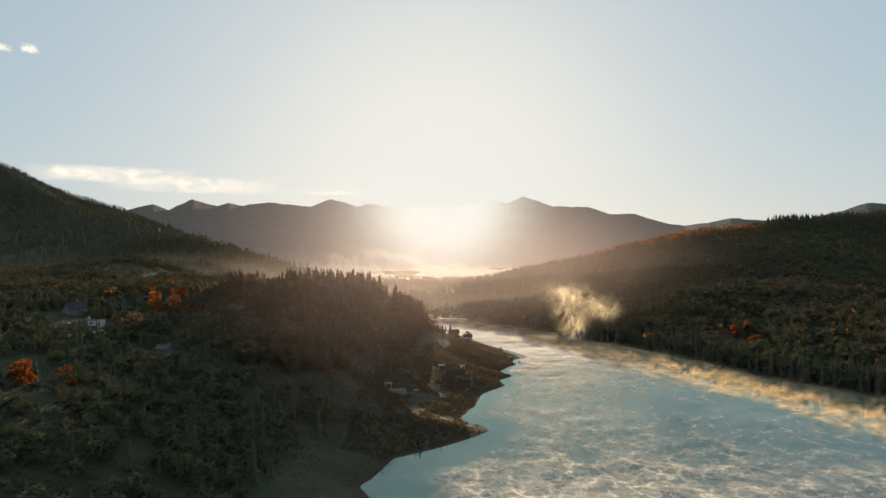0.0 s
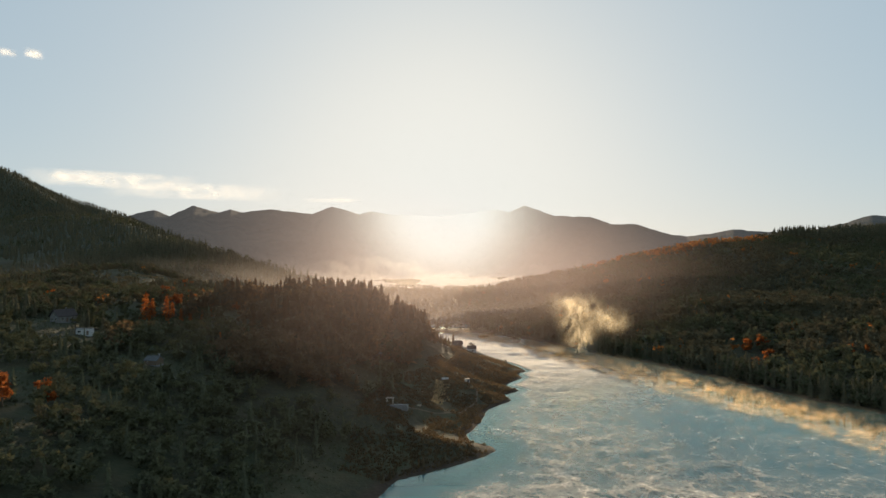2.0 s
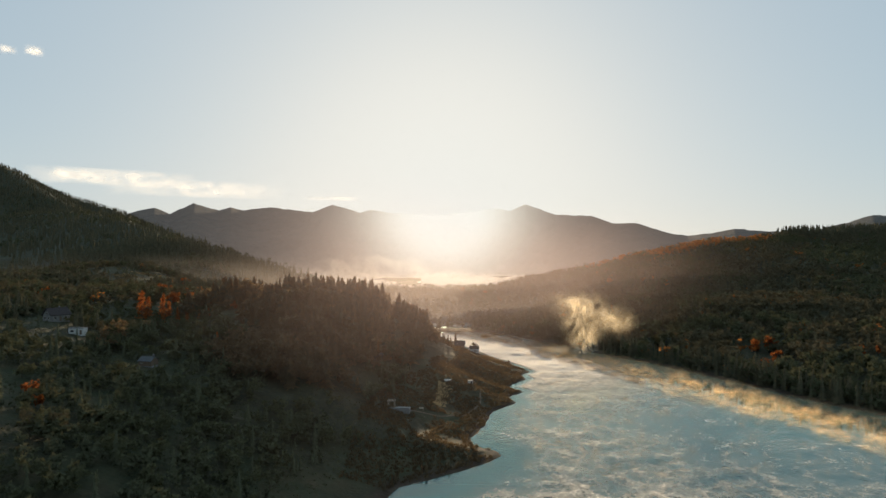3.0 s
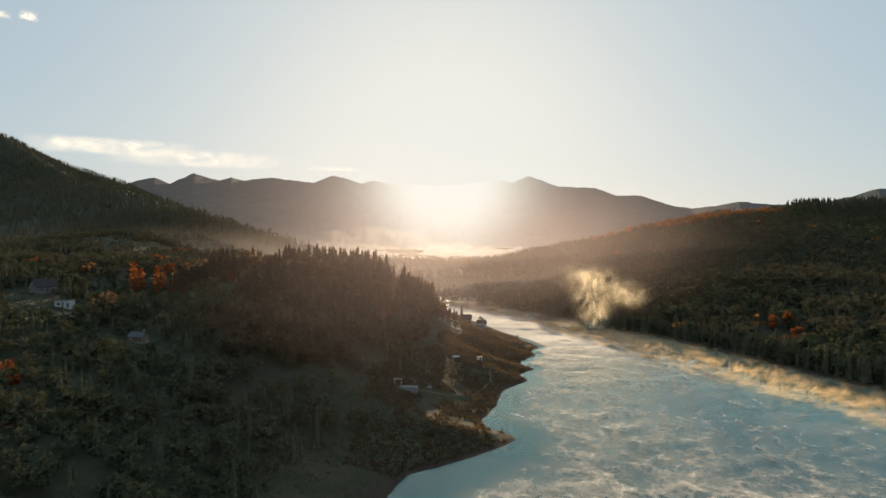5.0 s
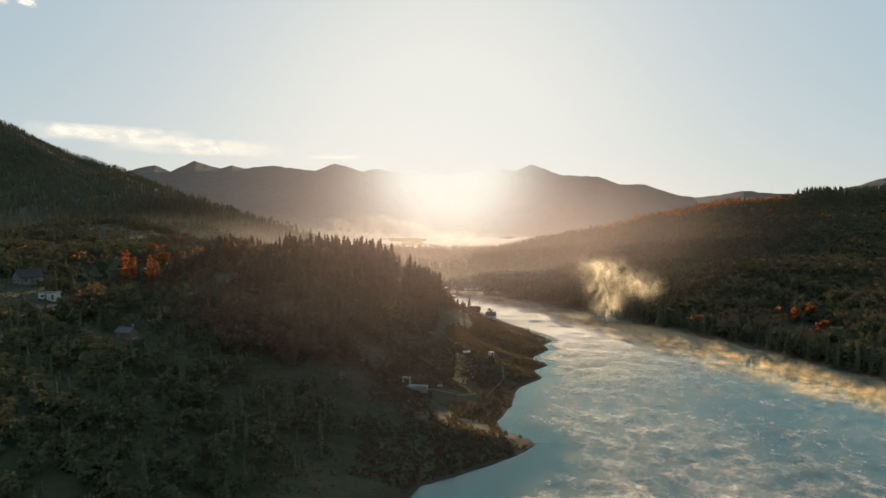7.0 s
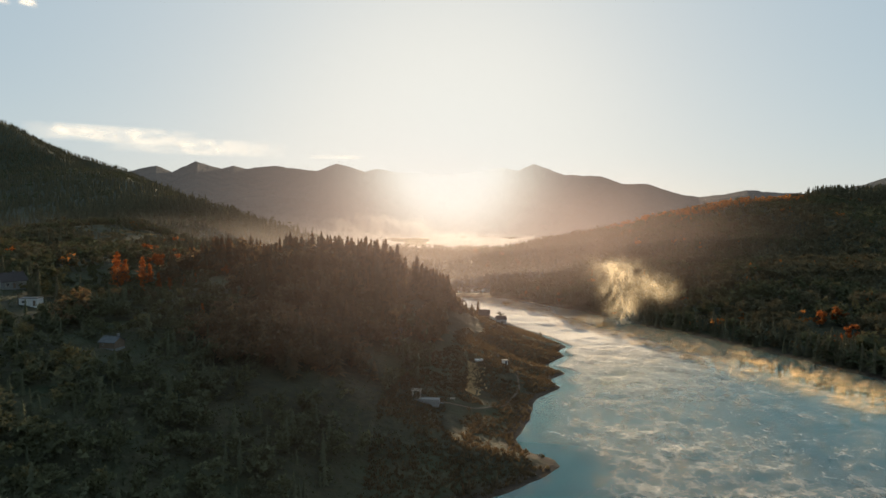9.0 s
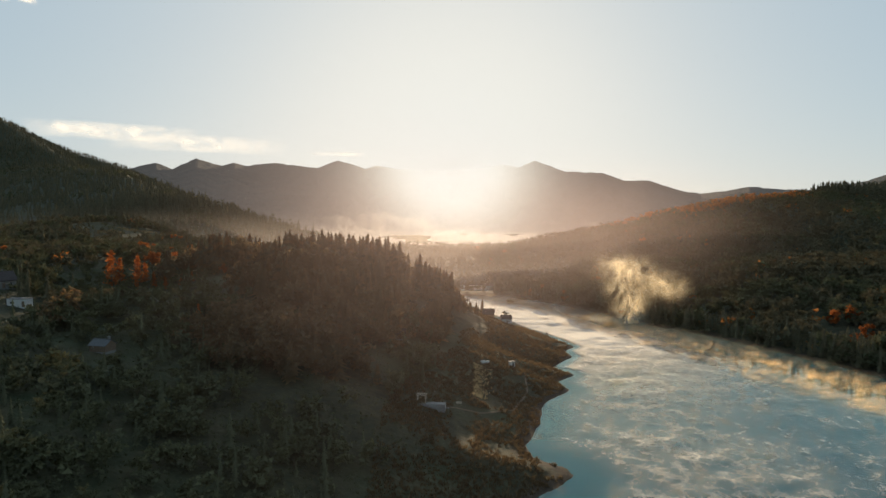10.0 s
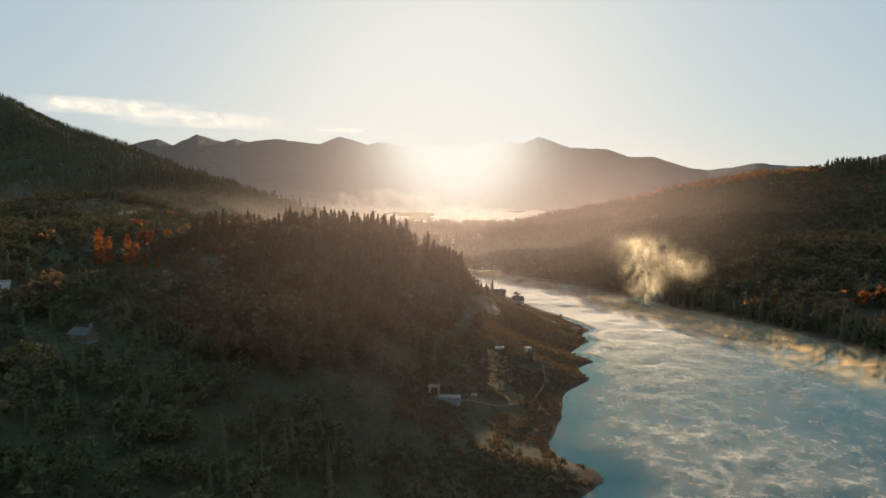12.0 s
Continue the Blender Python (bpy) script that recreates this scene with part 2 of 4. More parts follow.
M_RUST_WOODS = foliage_material("rust_wood_leaves", (0.09, 0.042, 0.016), (0.26, 0.110, 0.036), (0.62, 0.26, 0.08), 0.5)
M_BARK = plain_material("grey_brown_bark", (0.07, 0.05, 0.035), 0.9, 0.4, 0.3, relief=0.6)
M_RANGE = range_material()


# ---- mesh helpers ----
def np_mesh(name, verts, faces, mat=None, smooth=False, density=None):
    """A mesh from arrays: verts (n, 3), faces (m, 3 or 4)."""
    verts, faces = np.asarray(verts, np.float32), np.asarray(faces, np.int32)
    me = bpy.data.meshes.new(name)
    me.vertices.add(len(verts))
    me.vertices.foreach_set("co", verts.ravel())
    me.loops.add(faces.size)
    me.loops.foreach_set("vertex_index", faces.ravel())
    me.polygons.add(len(faces))
    me.polygons.foreach_set("loop_start", np.arange(len(faces), dtype=np.int32) * faces.shape[1])
    if smooth:
        me.polygons.foreach_set("use_smooth", np.ones(len(faces), bool))
    if density is not None:
        me.attributes.new("mist_share", "FLOAT", "POINT").data.foreach_set("value", np.asarray(density, np.float32))
    me.update(calc_edges=True)
    if mat:
        me.materials.append(mat)
    return me


RNG = np.random.default_rng(7)
LATTICE = RNG.random((256, 256)).astype(np.float32)


def value_noise(x, y):
    xi, yi = np.floor(x).astype(int), np.floor(y).astype(int)
    fx, fy = x - xi, y - yi
    fx, fy = fx * fx * (3 - 2 * fx), fy * fy * (3 - 2 * fy)
    a, b = LATTICE[xi % 256, yi % 256], LATTICE[(xi + 1) % 256, yi % 256]
    c, d = LATTICE[xi % 256, (yi + 1) % 256], LATTICE[(xi + 1) % 256, (yi + 1) % 256]
    return (a + (b - a) * fx) * (1 - fy) + (c + (d - c) * fx) * fy


def fbm(x, y, size, octaves=4):
    """Noise about zero, from -1 to 1."""
    total, amp, norm = 0, 1.0, 0.0
    for o in range(octaves):
        s = 2 ** o / size
        total = total + amp * (value_noise(x * s + 17.3 * o, y * s + 9.1 * o) * 2 - 1)
        norm += amp
        amp *= 0.5
    return total / norm


def step(a, b, v):
    t = np.clip((v - a) / (b - a), 0, 1)
    return t * t * (3 - 2 * t)


# ---- the lie of the land ----
LEFT_SHORE = [(-70, -160), (-62, 0), (-40, 110), (-27, 150), (-22, 174), (-26, 183), (-23, 194), (-18, 208), (-7, 215), (9, 228), (17, 237),
              (16, 243), (9, 249), (7, 259), (10, 268), (15, 277), (17, 294), (21, 304), (33, 318), (30, 330), (39, 341), (32, 354),
              (46, 375), (44, 387), (51, 398), (43, 422), (24, 462), (8, 510), (-8, 555), (-20, 585)]
RIGHT_SHORE = [(-22, 600), (8, 604), (38, 596), (56, 572), (73, 548), (89, 523), (99, 500), (107, 480), (118, 456), (136, 430), (147, 406),
               (159, 379), (168, 353), (177, 330), (190, 304), (203, 283), (212, 262), (228, 190), (240, 60), (240, -160)]
LAKE = np.array(LEFT_SHORE + RIGHT_SHORE, float)


def shore_distance(x, y):
    """Metres from the shore: positive on land, negative on the lake."""
    best, inside = np.full(x.shape, 1e9), np.zeros(x.shape, bool)
    for (ax, ay), (bx, by) in zip(LAKE, np.roll(LAKE, -1, 0)):
        ex, ey = bx - ax, by - ay
        t = np.clip(((x - ax) * ex + (y - ay) * ey) / (ex * ex + ey * ey), 0, 1)
        best = np.minimum(best, np.hypot(x - ax - t * ex, y - ay - t * ey))
        crosses = (ay > y) != (by > y)
        inside ^= crosses & (x < ex * (y - ay) / (ey if ey else 1e-9) + ax)
    # a pond behind the spit at the lake's far end
    pond = (np.hypot((x - 6) / 30, (y - 662) / 24) - 1) * 24
    return np.minimum(np.where(inside, -best, best), pond)


def ridge(x, y, line, slope, back, tip=0.5):
    """A long ridge: the height over a line of crest points (x, y, z), falling by slope in front, by back behind and by tip past its ends."""
    z = np.full(x.shape, -1e3)
    for (ax, ay, az), (bx, by, bz) in zip(line, line[1:]):
        ex, ey = bx - ax, by - ay
        raw = ((x - ax) * ex + (y - ay) * ey) / (ex * ex + ey * ey)
        t = np.clip(raw, 0, 1)
        dx, dy = x - ax - t * ex, y - ay - t * ey
        d = np.hypot(dx, dy) + 1e-6
        fall = slope + (back - slope) * step(-0.35, 0.35, dy / d)
        past = np.abs(raw - t) * math.hypot(ex, ey) / d
        fall = np.maximum(fall, tip * past ** 2)
        z = np.maximum(z, az + (bz - az) * t - fall * (np.sqrt(d * d + 900) - 30))
    return z


def crest_of(x, y, line):
    """Metres to the nearest point of a crest line, and the crest's height there."""
    best, height = np.full(x.shape, 1e9), np.zeros(x.shape)
    for (ax, ay, az), (bx, by, bz) in zip(line, line[1:]):
        ex, ey = bx - ax, by - ay
        t = np.clip(((x - ax) * ex + (y - ay) * ey) / (ex * ex + ey * ey), 0, 1)
        d = np.hypot(x - ax - t * ex, y - ay - t * ey)
        height = np.where(d < best, az + (bz - az) * t, height)
        best = np.minimum(best, d)
    return best, height


SPUR = [(-2300, 2300, 215), (-1520, 2240, 240), (-1350, 2186, 246), (-1013, 1850, 202), (-640, 1330, 131), (-430, 1000, 88), (-330, 930, 66), (-270, 900, 34)]
FAR_SPUR = [(-2700, 2850, 632), (-2120, 2850, 512), (-1960, 2850, 434), (-1750, 2880, 354), (-1600, 2900, 302), (-1200, 3000, 110)]
RIGHT_RIDGE = [(190, 1010, 28), (250, 980, 56), (306, 950, 76), (440, 1010, 97), (600, 1095, 108), (680, 1085, 108), (1100, 1150, 138), (1700, 1250, 160)]


def land(x, y):
    """Height of the ground."""
    x, y = np.asarray(x, float), np.asarray(y, float)
    wob = fbm(x, y, 14, 3)
    d = shore_distance(x, y) + wob * 1.6
    dp = np.maximum(d, 0)
    side = step(-60, 160, x - 0.10 * (y - 480))
    left = 47.5 * (1 - np.exp(-(dp / 95) ** 1.25))
    left = left + 4.5 * np.exp(-(((x - 10) / 22) ** 2 + ((y - 428) / 26) ** 2)) + 3.0 * np.exp(-(((x - 2) / 18) ** 2 + ((y - 336) / 30) ** 2))
    left = left + 10 * np.exp(-(((x + 50) / 30) ** 2 + ((y - 420) / 42) ** 2))
    left = left + 9 * np.exp(-(((x + 92) / 55) ** 2 + ((y - 365) / 60) ** 2))
    left = left * (1 - 0.72 * step(400, 570, y + 0.8 * x)) + 5 * fbm(x, y, 120, 3) * step(20, 120, dp)
    left = left + 17 * np.exp(-(((x + 365) / 85) ** 2 + ((y - 665) / 80) ** 2))
    left = left - 7 * np.exp(-(((x + 160) / 40) ** 2 + ((y - 338) / 32) ** 2))
    # the eastern hill rises in one slope from the shore to its crest, with shallow gullies
    far_valley = (8 + 10 * step(700, 2000, y)) * step(0, 60, dp)
    to_crest, crest_height = crest_of(x, y, RIGHT_RIDGE)
    t = dp / (dp + to_crest + 1)
    front = step(60, -10, y - np.interp(x, [c[0] for c in RIGHT_RIDGE], [c[1] for c in RIGHT_RIDGE]))
    gully = fbm(x + 0.5 * y, y - 0.5 * x, 110, 3) * 9 * np.sin(math.pi * np.clip(t, 0, 1))
    right = np.maximum((crest_height * t ** 1.05 + gully) * front, far_valley * step(500, 640, y))
    z = left * (1 - side) + right * side
    z = np.minimum(z, dp * 0.9)
    crest = fbm(x, y, 160, 4)
    for line, slope, back in ((SPUR, 0.20, 0.75), (FAR_SPUR, 0.35, 0.6), (RIGHT_RIDGE, 0.16, 0.45)):
        r = ridge(x, y, line, slope, back) + crest * 6
        z = np.maximum(z, np.minimum(r, dp * 0.5))
    z = z + fbm(x, y, 30, 4) * 1.6 * step(8, 60, dp) + fbm(x, y, 5, 3) * 0.35 * step(1, 8, dp)
    return np.where(d < 0, np.maximum(d * 0.4, -4), z + 0.05)


def make_ground():
    inner = np.arange(-46, 46.01, 0.2)
    angles = np.radians(np.concatenate([inner, np.arange(49, 312, 4.0)]))
    rings = [6.0]
    while rings[-1] < 4940:
        r = rings[-1]
        rings.append(r + (12 if r < 150 else 1.9 if r < 500 else r * 0.010 if r < 1250 else r * 0.022))
    rings = np.array(rings)
    a, r = np.meshgrid(angles, rings)
    x, y = r * np.sin(a), r * np.cos(a) - 20
    z = land(x, y)
    n, m = len(rings), len(angles)
    verts = np.c_[x.ravel(), y.ravel(), z.ravel()]
    i, j = np.meshgrid(np.arange(n - 1), np.arange(m), indexing="ij")
    k = (j + 1) % m
    faces = np.c_[(i * m + j).ravel(), (i * m + k).ravel(), ((i + 1) * m + k).ravel(), ((i + 1) * m + j).ravel()]
    ob = new("ground", np_mesh("ground", verts, faces, M_GROUND, True))
    return tagged(ob, "dry autumn grass and forest floor on hills round a lake", "ground", kind="structure")


make_ground()


def make_water():
    x, y = np.meshgrid(np.linspace(-120, 330, 40), np.linspace(-170, 770, 80))
    verts = np.c_[x.ravel(), y.ravel(), np.zeros(x.size)]
    i, j = np.meshgrid(np.arange(79), np.arange(39), indexing="ij")
    b = (i * 40 + j).ravel()
    ob = new("water", np_mesh("water", verts, np.c_[b, b + 1, b + 41, b + 40], M_WATER, True))
    return tagged(ob, "still teal lake reflecting the morning sky", "lake", kind="structure")


make_water()

# the far range: bearing and height of its crest, in degrees
CREST = [(-46, 3.0), (-34, 3.2), (-29.5, 3.4), (-27.6, 4.0), (-26.0, 4.45), (-24.8, 3.95), (-22.9, 4.93), (-20.8, 4.36), (-19.8, 4.69), (-18.8, 4.42), (-16.4, 4.75), (-12.5, 4.38),
         (-10.7, 5.1), (-8.1, 4.41), (-7.0, 4.69), (-5.4, 4.39), (-0.3, 4.2), (3.8, 4.65), (4.9, 4.81), (6.3, 4.54), (7.7, 5.17), (10.5, 4.14), (13.9, 3.95),
         (15.7, 3.25), (17.9, 3.22), (20.8, 2.21), (22.2, 2.0), (24.1, 2.23), (25.9, 2.55), (28.0, 2.3), (31, 2.1), (34.0, 2.84), (35.6, 3.36), (38, 3.1), (46, 2.6)]


def make_range():
    bearing = np.radians(np.arange(-46, 46.01, 0.12))
    crest = np.interp(np.degrees(bearing), *zip(*CREST))
    dist = np.concatenate([np.linspace(1120, 4300, 100), np.linspace(4320, 4700, 12)])
    b, r = np.meshgrid(bearing, dist)
    x, y = r * np.sin(b), r * np.cos(b)
    top = 71 + 4300 * np.tan(np.radians(crest))[None] * np.ones_like(r)
    t = (r - 1120) / 3180
    rise = np.where(t < 1, 0.05 * t + 0.95 * np.clip((t - 0.25) / 0.75, 0, 1) ** 1.35, 1 - 0.25 * (t - 1) / 0.14)
    spurs = fbm(np.degrees(b) * 60, r * 0.35, 260, 5)
    z = top * rise + spurs * 75 * np.clip(t, 0, 1) * np.clip(1 - t, 0, 1) * 2.2 + fbm(x, y, 40, 3) * 5 * step(0.3, 0.6, t) + 16 * step(0, 0.02, t) * (1 - step(0.3, 0.9, t))
    n, m = r.shape
    i, j = np.meshgrid(np.arange(n - 1), np.arange(m - 1), indexing="ij")
    k = (i * m + j).ravel()
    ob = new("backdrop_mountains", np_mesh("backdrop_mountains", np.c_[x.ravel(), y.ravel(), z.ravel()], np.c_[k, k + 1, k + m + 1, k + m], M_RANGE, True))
    return tagged(ob, "wooded mountain range far behind the lake, haze and sun glow as emission", "mountains", kind="structure")


make_range()


# ---- woods ----
def conifer_template(tiers, points, seed, droop=0.35):
    """A low spruce one metre high: ragged drooping skirts round a stem."""
    g = np.random.default_rng(seed)
    v, f = [], []
    for t in range(tiers):
        h0 = 0.10 + 0.86 * t / tiers
        h1 = min(1.0, h0 + 1.9 / tiers * 0.62)
        rad = (0.17 * (1 - h0) ** 0.9 + 0.010) * g.uniform(0.8, 1.15)
        lean = g.uniform(-0.12, 0.12, 2)
        base = len(v)
        v.append((0, 0, h1))
        turn = g.random() * 6.28
        for p in range(points * 2):
            a = turn + math.pi * p / points
            rr = rad * (g.uniform(0.65, 1.3) if p % 2 == 0 else g.uniform(0.25, 0.6))
            v.append((rr * math.cos(a), rr * math.sin(a), h0 + (lean[0] * math.cos(a) + lean[1] * math.sin(a)) * rr - droop * rr * (1 if p % 2 == 0 else 0.1) * g.uniform(0.6, 1.3)))
        for p in range(points * 2):
            f.append((base, base + 1 + p, base + 1 + (p + 1) % (points * 2)))
    return np.array(v), np.array(f)


def leafy_template(clumps, seed, wide=0.32):
    """A low broadleaf one metre high: loose leaf clumps in an uneven crown."""
    g = np.random.default_rng(seed)
    v, f = [], []
    lobes = [np.array([g.uniform(-1, 1) * wide * 0.75, g.uniform(-1, 1) * wide * 0.75, g.uniform(0.3, 0.85)]) for _ in range(7)]
    for c in range(clumps):
        d = g.normal(size=3)
        d /= np.linalg.norm(d)
        p = lobes[c % 7] + d * np.array([0.15, 0.15, 0.14]) * g.uniform(0.3, 1.15)
        for _ in range(2):
            n = g.normal(size=3)
            n /= np.linalg.norm(n)
            u = np.cross(n, [0.3, 0.5, 0.8])
            u /= np.linalg.norm(u)
            w = np.cross(n, u)
            s = g.uniform(0.05, 0.11) * min(1.15, (70 / clumps) ** 0.4)
            b = len(v)
            for k in range(3):
                a = 2.1 * k + g.uniform(-0.4, 0.4)
                v.append(p + s * g.uniform(0.7, 1.3) * (u * math.cos(a) + w * math.sin(a)))
            f.append((b, b + 1, b + 2))
    return np.array(v), np.array(f)


def wood(name, templates, places, heights, mat, label):
    """Far woods: many trees joined into one mesh."""
    g = np.random.default_rng(len(places))
    pick = g.integers(0, len(templates), len(places))
    turn = g.random(len(places)) * 6.28
    wide = g.uniform(0.8, 1.3, len(places))
    vs, fs, base = [], [], 0
    for k, (tv, tf) in enumerate(templates):
        idx = np.where(pick == k)[0]
        if not len(idx):
            continue
        c, s = np.cos(turn[idx])[:, None], np.sin(turn[idx])[:, None]
        h, w = heights[idx][:, None], (heights * wide)[idx][:, None]
        X = (tv[:, 0] * c - tv[:, 1] * s) * w + places[idx, 0][:, None]
        Y = (tv[:, 0] * s + tv[:, 1] * c) * w + places[idx, 1][:, None]
        Z = tv[:, 2] * h + places[idx, 2][:, None]
        vs.append(np.stack([X, Y, Z], -1).reshape(-1, 3))
        fs.append((tf[None] + (np.arange(len(idx)) * len(tv))[:, None, None]).reshape(-1, 3) + base)
        base += len(idx) * len(tv)
    ob = new(name, np_mesh(name, np.concatenate(vs), np.concatenate(fs), mat))
    return tagged(ob, label, "forest", kind="stuff")


def scatter(n, x0, x1, y0, y1, keep, seed):
    g = np.random.default_rng(seed)
    x, y = g.uniform(x0, x1, n), g.uniform(y0, y1, n)
    ok = keep(x, y)
    x, y = x[ok], y[ok]
    return np.c_[x, y, land(x, y) - 0.3]


def in_view(x, y, margin=60):
    return (np.abs(x) < 0.80 * (y + 20) + margin) & (y > 20)


FAR_SPRUCE = [conifer_template(4, 4, s) for s in range(4)]
MID_SPRUCE = [conifer_template(10, 5, s) for s in range(10, 15)]
FULL_SPRUCE = [(v * np.array([1.45, 1.45, 1.0]), f) for v, f in (conifer_template(11, 6, s) for s in range(60, 65))]
FAR_LEAFY = [leafy_template(19, s) for s in range(20, 24)]
NEAR_LEAFY = [leafy_template(115, s) for s in range(50, 54)]
MID_LEAFY = [leafy_template(46, s) for s in range(30, 34)]


def right_slope(x, y):
    return in_view(x, y) & (shore_distance(x, y) > 2.5) & (x > np.interp(y, [240, 480, 560, 620], [120, 75, 40, 10])) & (np.hypot((x - 203) / 15, (y - 402) / 28) > 1)


p = np.concatenate([scatter(21000, 20, 1000, 240, 1130, lambda x, y: right_slope(x, y) & (land(x, y) > 0.6), 1),
                    scatter(6500, 40, 260, 230, 620, lambda x, y: right_slope(x, y) & (shore_distance(x, y) < 16), 11)])
mixed = RNG.random(len(p))
shore_gap = shore_distance(p[:, 0], p[:, 1])
crest_y = np.interp(p[:, 0], [c[0] for c in RIGHT_RIDGE], [c[1] for c in RIGHT_RIDGE])
on_crest = np.abs(p[:, 1] - crest_y) < 45
planted_spruce = on_crest & (p[:, 0] > 612)
spruce_at = planted_spruce | (mixed < np.where(shore_gap < 20, 0.7, 0.05))
# rust on the crest paints the sun's rim light; the rest are autumn trees
rust_or_rim_lit = (~spruce_at) & ((on_crest & (p[:, 0] < 560) & (mixed < 0.85)) | (mixed > 0.99))
near = p[:, 1] < 560
tall = np.where(planted_spruce, RNG.uniform(17, 25, len(p)), RNG.uniform(9, 15, len(p)))
wood("woodland", FAR_SPRUCE, p[spruce_at & ~near], tall[spruce_at & ~near], M_WOODS, "dark spruces on the shaded hillside above the lake")
wood("woodland", MID_SPRUCE, p[spruce_at & near], RNG.uniform(7, 16, (spruce_at & near).sum()), M_WOODS, "dark spruces along the shaded lake shore")
q = (~spruce_at) & (~rust_or_rim_lit)
olive = fbm(p[:, 0], p[:, 1], 45, 3) > 0.05
for share, mat, tone in ((q & ~olive, M_WOODS, "dull brown"), (q & olive, M_OLIVE, "olive green")):
    wood("woodland", FAR_LEAFY, p[share & ~near], RNG.uniform(7, 13, (share & ~near).sum()), mat, tone + " broadleaf trees on the shaded hillside")
    wood("woodland", MID_LEAFY, p[share & near], RNG.uniform(6, 13, (share & near).sum()), mat, tone + " broadleaf trees above the lake shore")
wood("woodland", FAR_LEAFY, p[rust_or_rim_lit], RNG.uniform(7, 12, rust_or_rim_lit.sum()), M_RUST_WOODS, "rust-red autumn trees, those on the hill crest coloured for rim light")

p = scatter(21000, -2400, -120, 660, 2500, lambda x, y: in_view(x, y, 20) & (ridge(x, y, SPUR, 0.2, 0.75) > 35) & (fbm(x, y, 140, 3) > -0.75) & (np.hypot((x + 262) / 80, (y - 622) / 34) > 1), 2)
p = np.concatenate([p, scatter(2600, -560, -235, 840, 1080, lambda x, y: ridge(x, y, SPUR, 0.2, 0.75) > 18, 18)])
leafy_at = (fbm(p[:, 0], p[:, 1], 120, 3) > 0.1) & (RNG.random(len(p)) < 0.8)
wood("woodland", FAR_SPRUCE, p[~leafy_at], RNG.uniform(9, 21, (~leafy_at).sum()), M_WOODS, "dark spruce forest on the long mountain spur")
wood("woodland", FAR_LEAFY, p[leafy_at], RNG.uniform(8, 15, leafy_at.sum()), M_OLIVE, "olive and brown broadleaf trees on the long mountain spur")
p = scatter(9000, -2800, -1000, 2250, 3050, lambda x, y: in_view(x, y, 20), 3)
wood("woodland", FAR_SPRUCE, p, RNG.uniform(13, 20, len(p)), M_WOODS, "dark spruce forest on the farther mountain spur")
p = scatter(8000, -420, 420, 540, 1180, lambda x, y: (shore_distance(x, y) > 8) & (land(x, y) < 60) & (fbm(x, y, 90, 3) > -0.5) & (np.hypot((x + 262) / 84, (y - 614) / 44) > 1), 4)
wood("woodland", FAR_SPRUCE + FAR_LEAFY, p, RNG.uniform(7, 13, len(p)), M_WOODS, "misty trees on the valley floor beyond the lake")


def knob(x, y):
    return np.exp(-(((x + 74) / 64) ** 2 + ((y - 364) / 80) ** 2))


def left_woods(x, y):
    return in_view(x, y, 30) & (shore_distance(x, y) > 16)


def stand_height(x):
    """How tall the knoll's trees stand from west to east: clumps with low gaps between them."""
    return np.interp(x, [-152, -141, -122, -117, -106, -97, -88, -46, -39, -34, -27, -22, -12, -4], [0.5, 1.0, 1.0, 0.55, 0.6, 0.85, 1.1, 1.0, 0.8, 0.5, 0.55, 0.9, 0.85, 0.6])


p = scatter(3600, -170, 25, 240, 520, lambda x, y: left_woods(x, y) & (knob(x, y) > 0.30 + 0.35 * fbm(x, y, 30, 2)) & (shore_distance(x, y) > 24), 5)
p = p[(np.hypot((p[:, 0] + 130) / 27, (p[:, 1] - 322) / 24) > 1) & ((p[:, 0] < -17) | (p[:, 1] > 410) | ((p[:, 0] < -6) & (p[:, 1] > 398)))]
leafy_at = (fbm(p[:, 0], p[:, 1], 26, 3) > 0.10) | ((p[:, 1] < 345) & (RNG.random(len(p)) < 0.6))
size = stand_height(p[:, 0]) * (1 + 0.25 * fbm(p[:, 0], p[:, 1], 18, 2))
wood("woodland", FULL_SPRUCE, p[~leafy_at], (RNG.uniform(6, 18, len(p)) * size)[~leafy_at], M_KNOLL_SPRUCE, "dense dark spruces on the wooded knoll")
wood("woodland", NEAR_LEAFY, p[leafy_at], (RNG.uniform(6, 13, len(p)) * size)[leafy_at], M_KNOLL, "brown broadleaf trees on the wooded knoll")


p = scatter(620, -46, 14, 392, 492, lambda x, y: (np.hypot((x + 19) / 19, (y - 436) / 36) < 1 + 0.3 * fbm(x, y, 10, 2)) & (shore_distance(x, y) > 9), 15)
half = RNG.random(len(p)) < 0.65
lower = 1 - 0.62 * step(-16, -7, p[:, 0])
wood("woodland", FULL_SPRUCE, p[half], (RNG.uniform(10, 19, len(p)) * lower)[half], M_KNOLL_SPRUCE, "dark spruces above the lakeside cabin")
wood("woodland", NEAR_LEAFY, p[~half], (RNG.uniform(6, 12, len(p)) * lower)[~half], M_KNOLL, "brown broadleaf trees above the lakeside cabin")


def clear_of_houses(x, y):
    """Open ground in front of the huts on the slope."""
    ok = np.ones(x.shape, bool)
    for hx, hy, r in ((-164, 280, 15), (-118, 250, 13), (-187, 301, 18), (-24, 268, 13), (-37, 317, 8), (-125, 180, 9)):
        ok &= np.hypot((x - hx) / (0.8 * r), (y - hy + 0.5 * r) / (1.2 * r)) > 1
    return ok


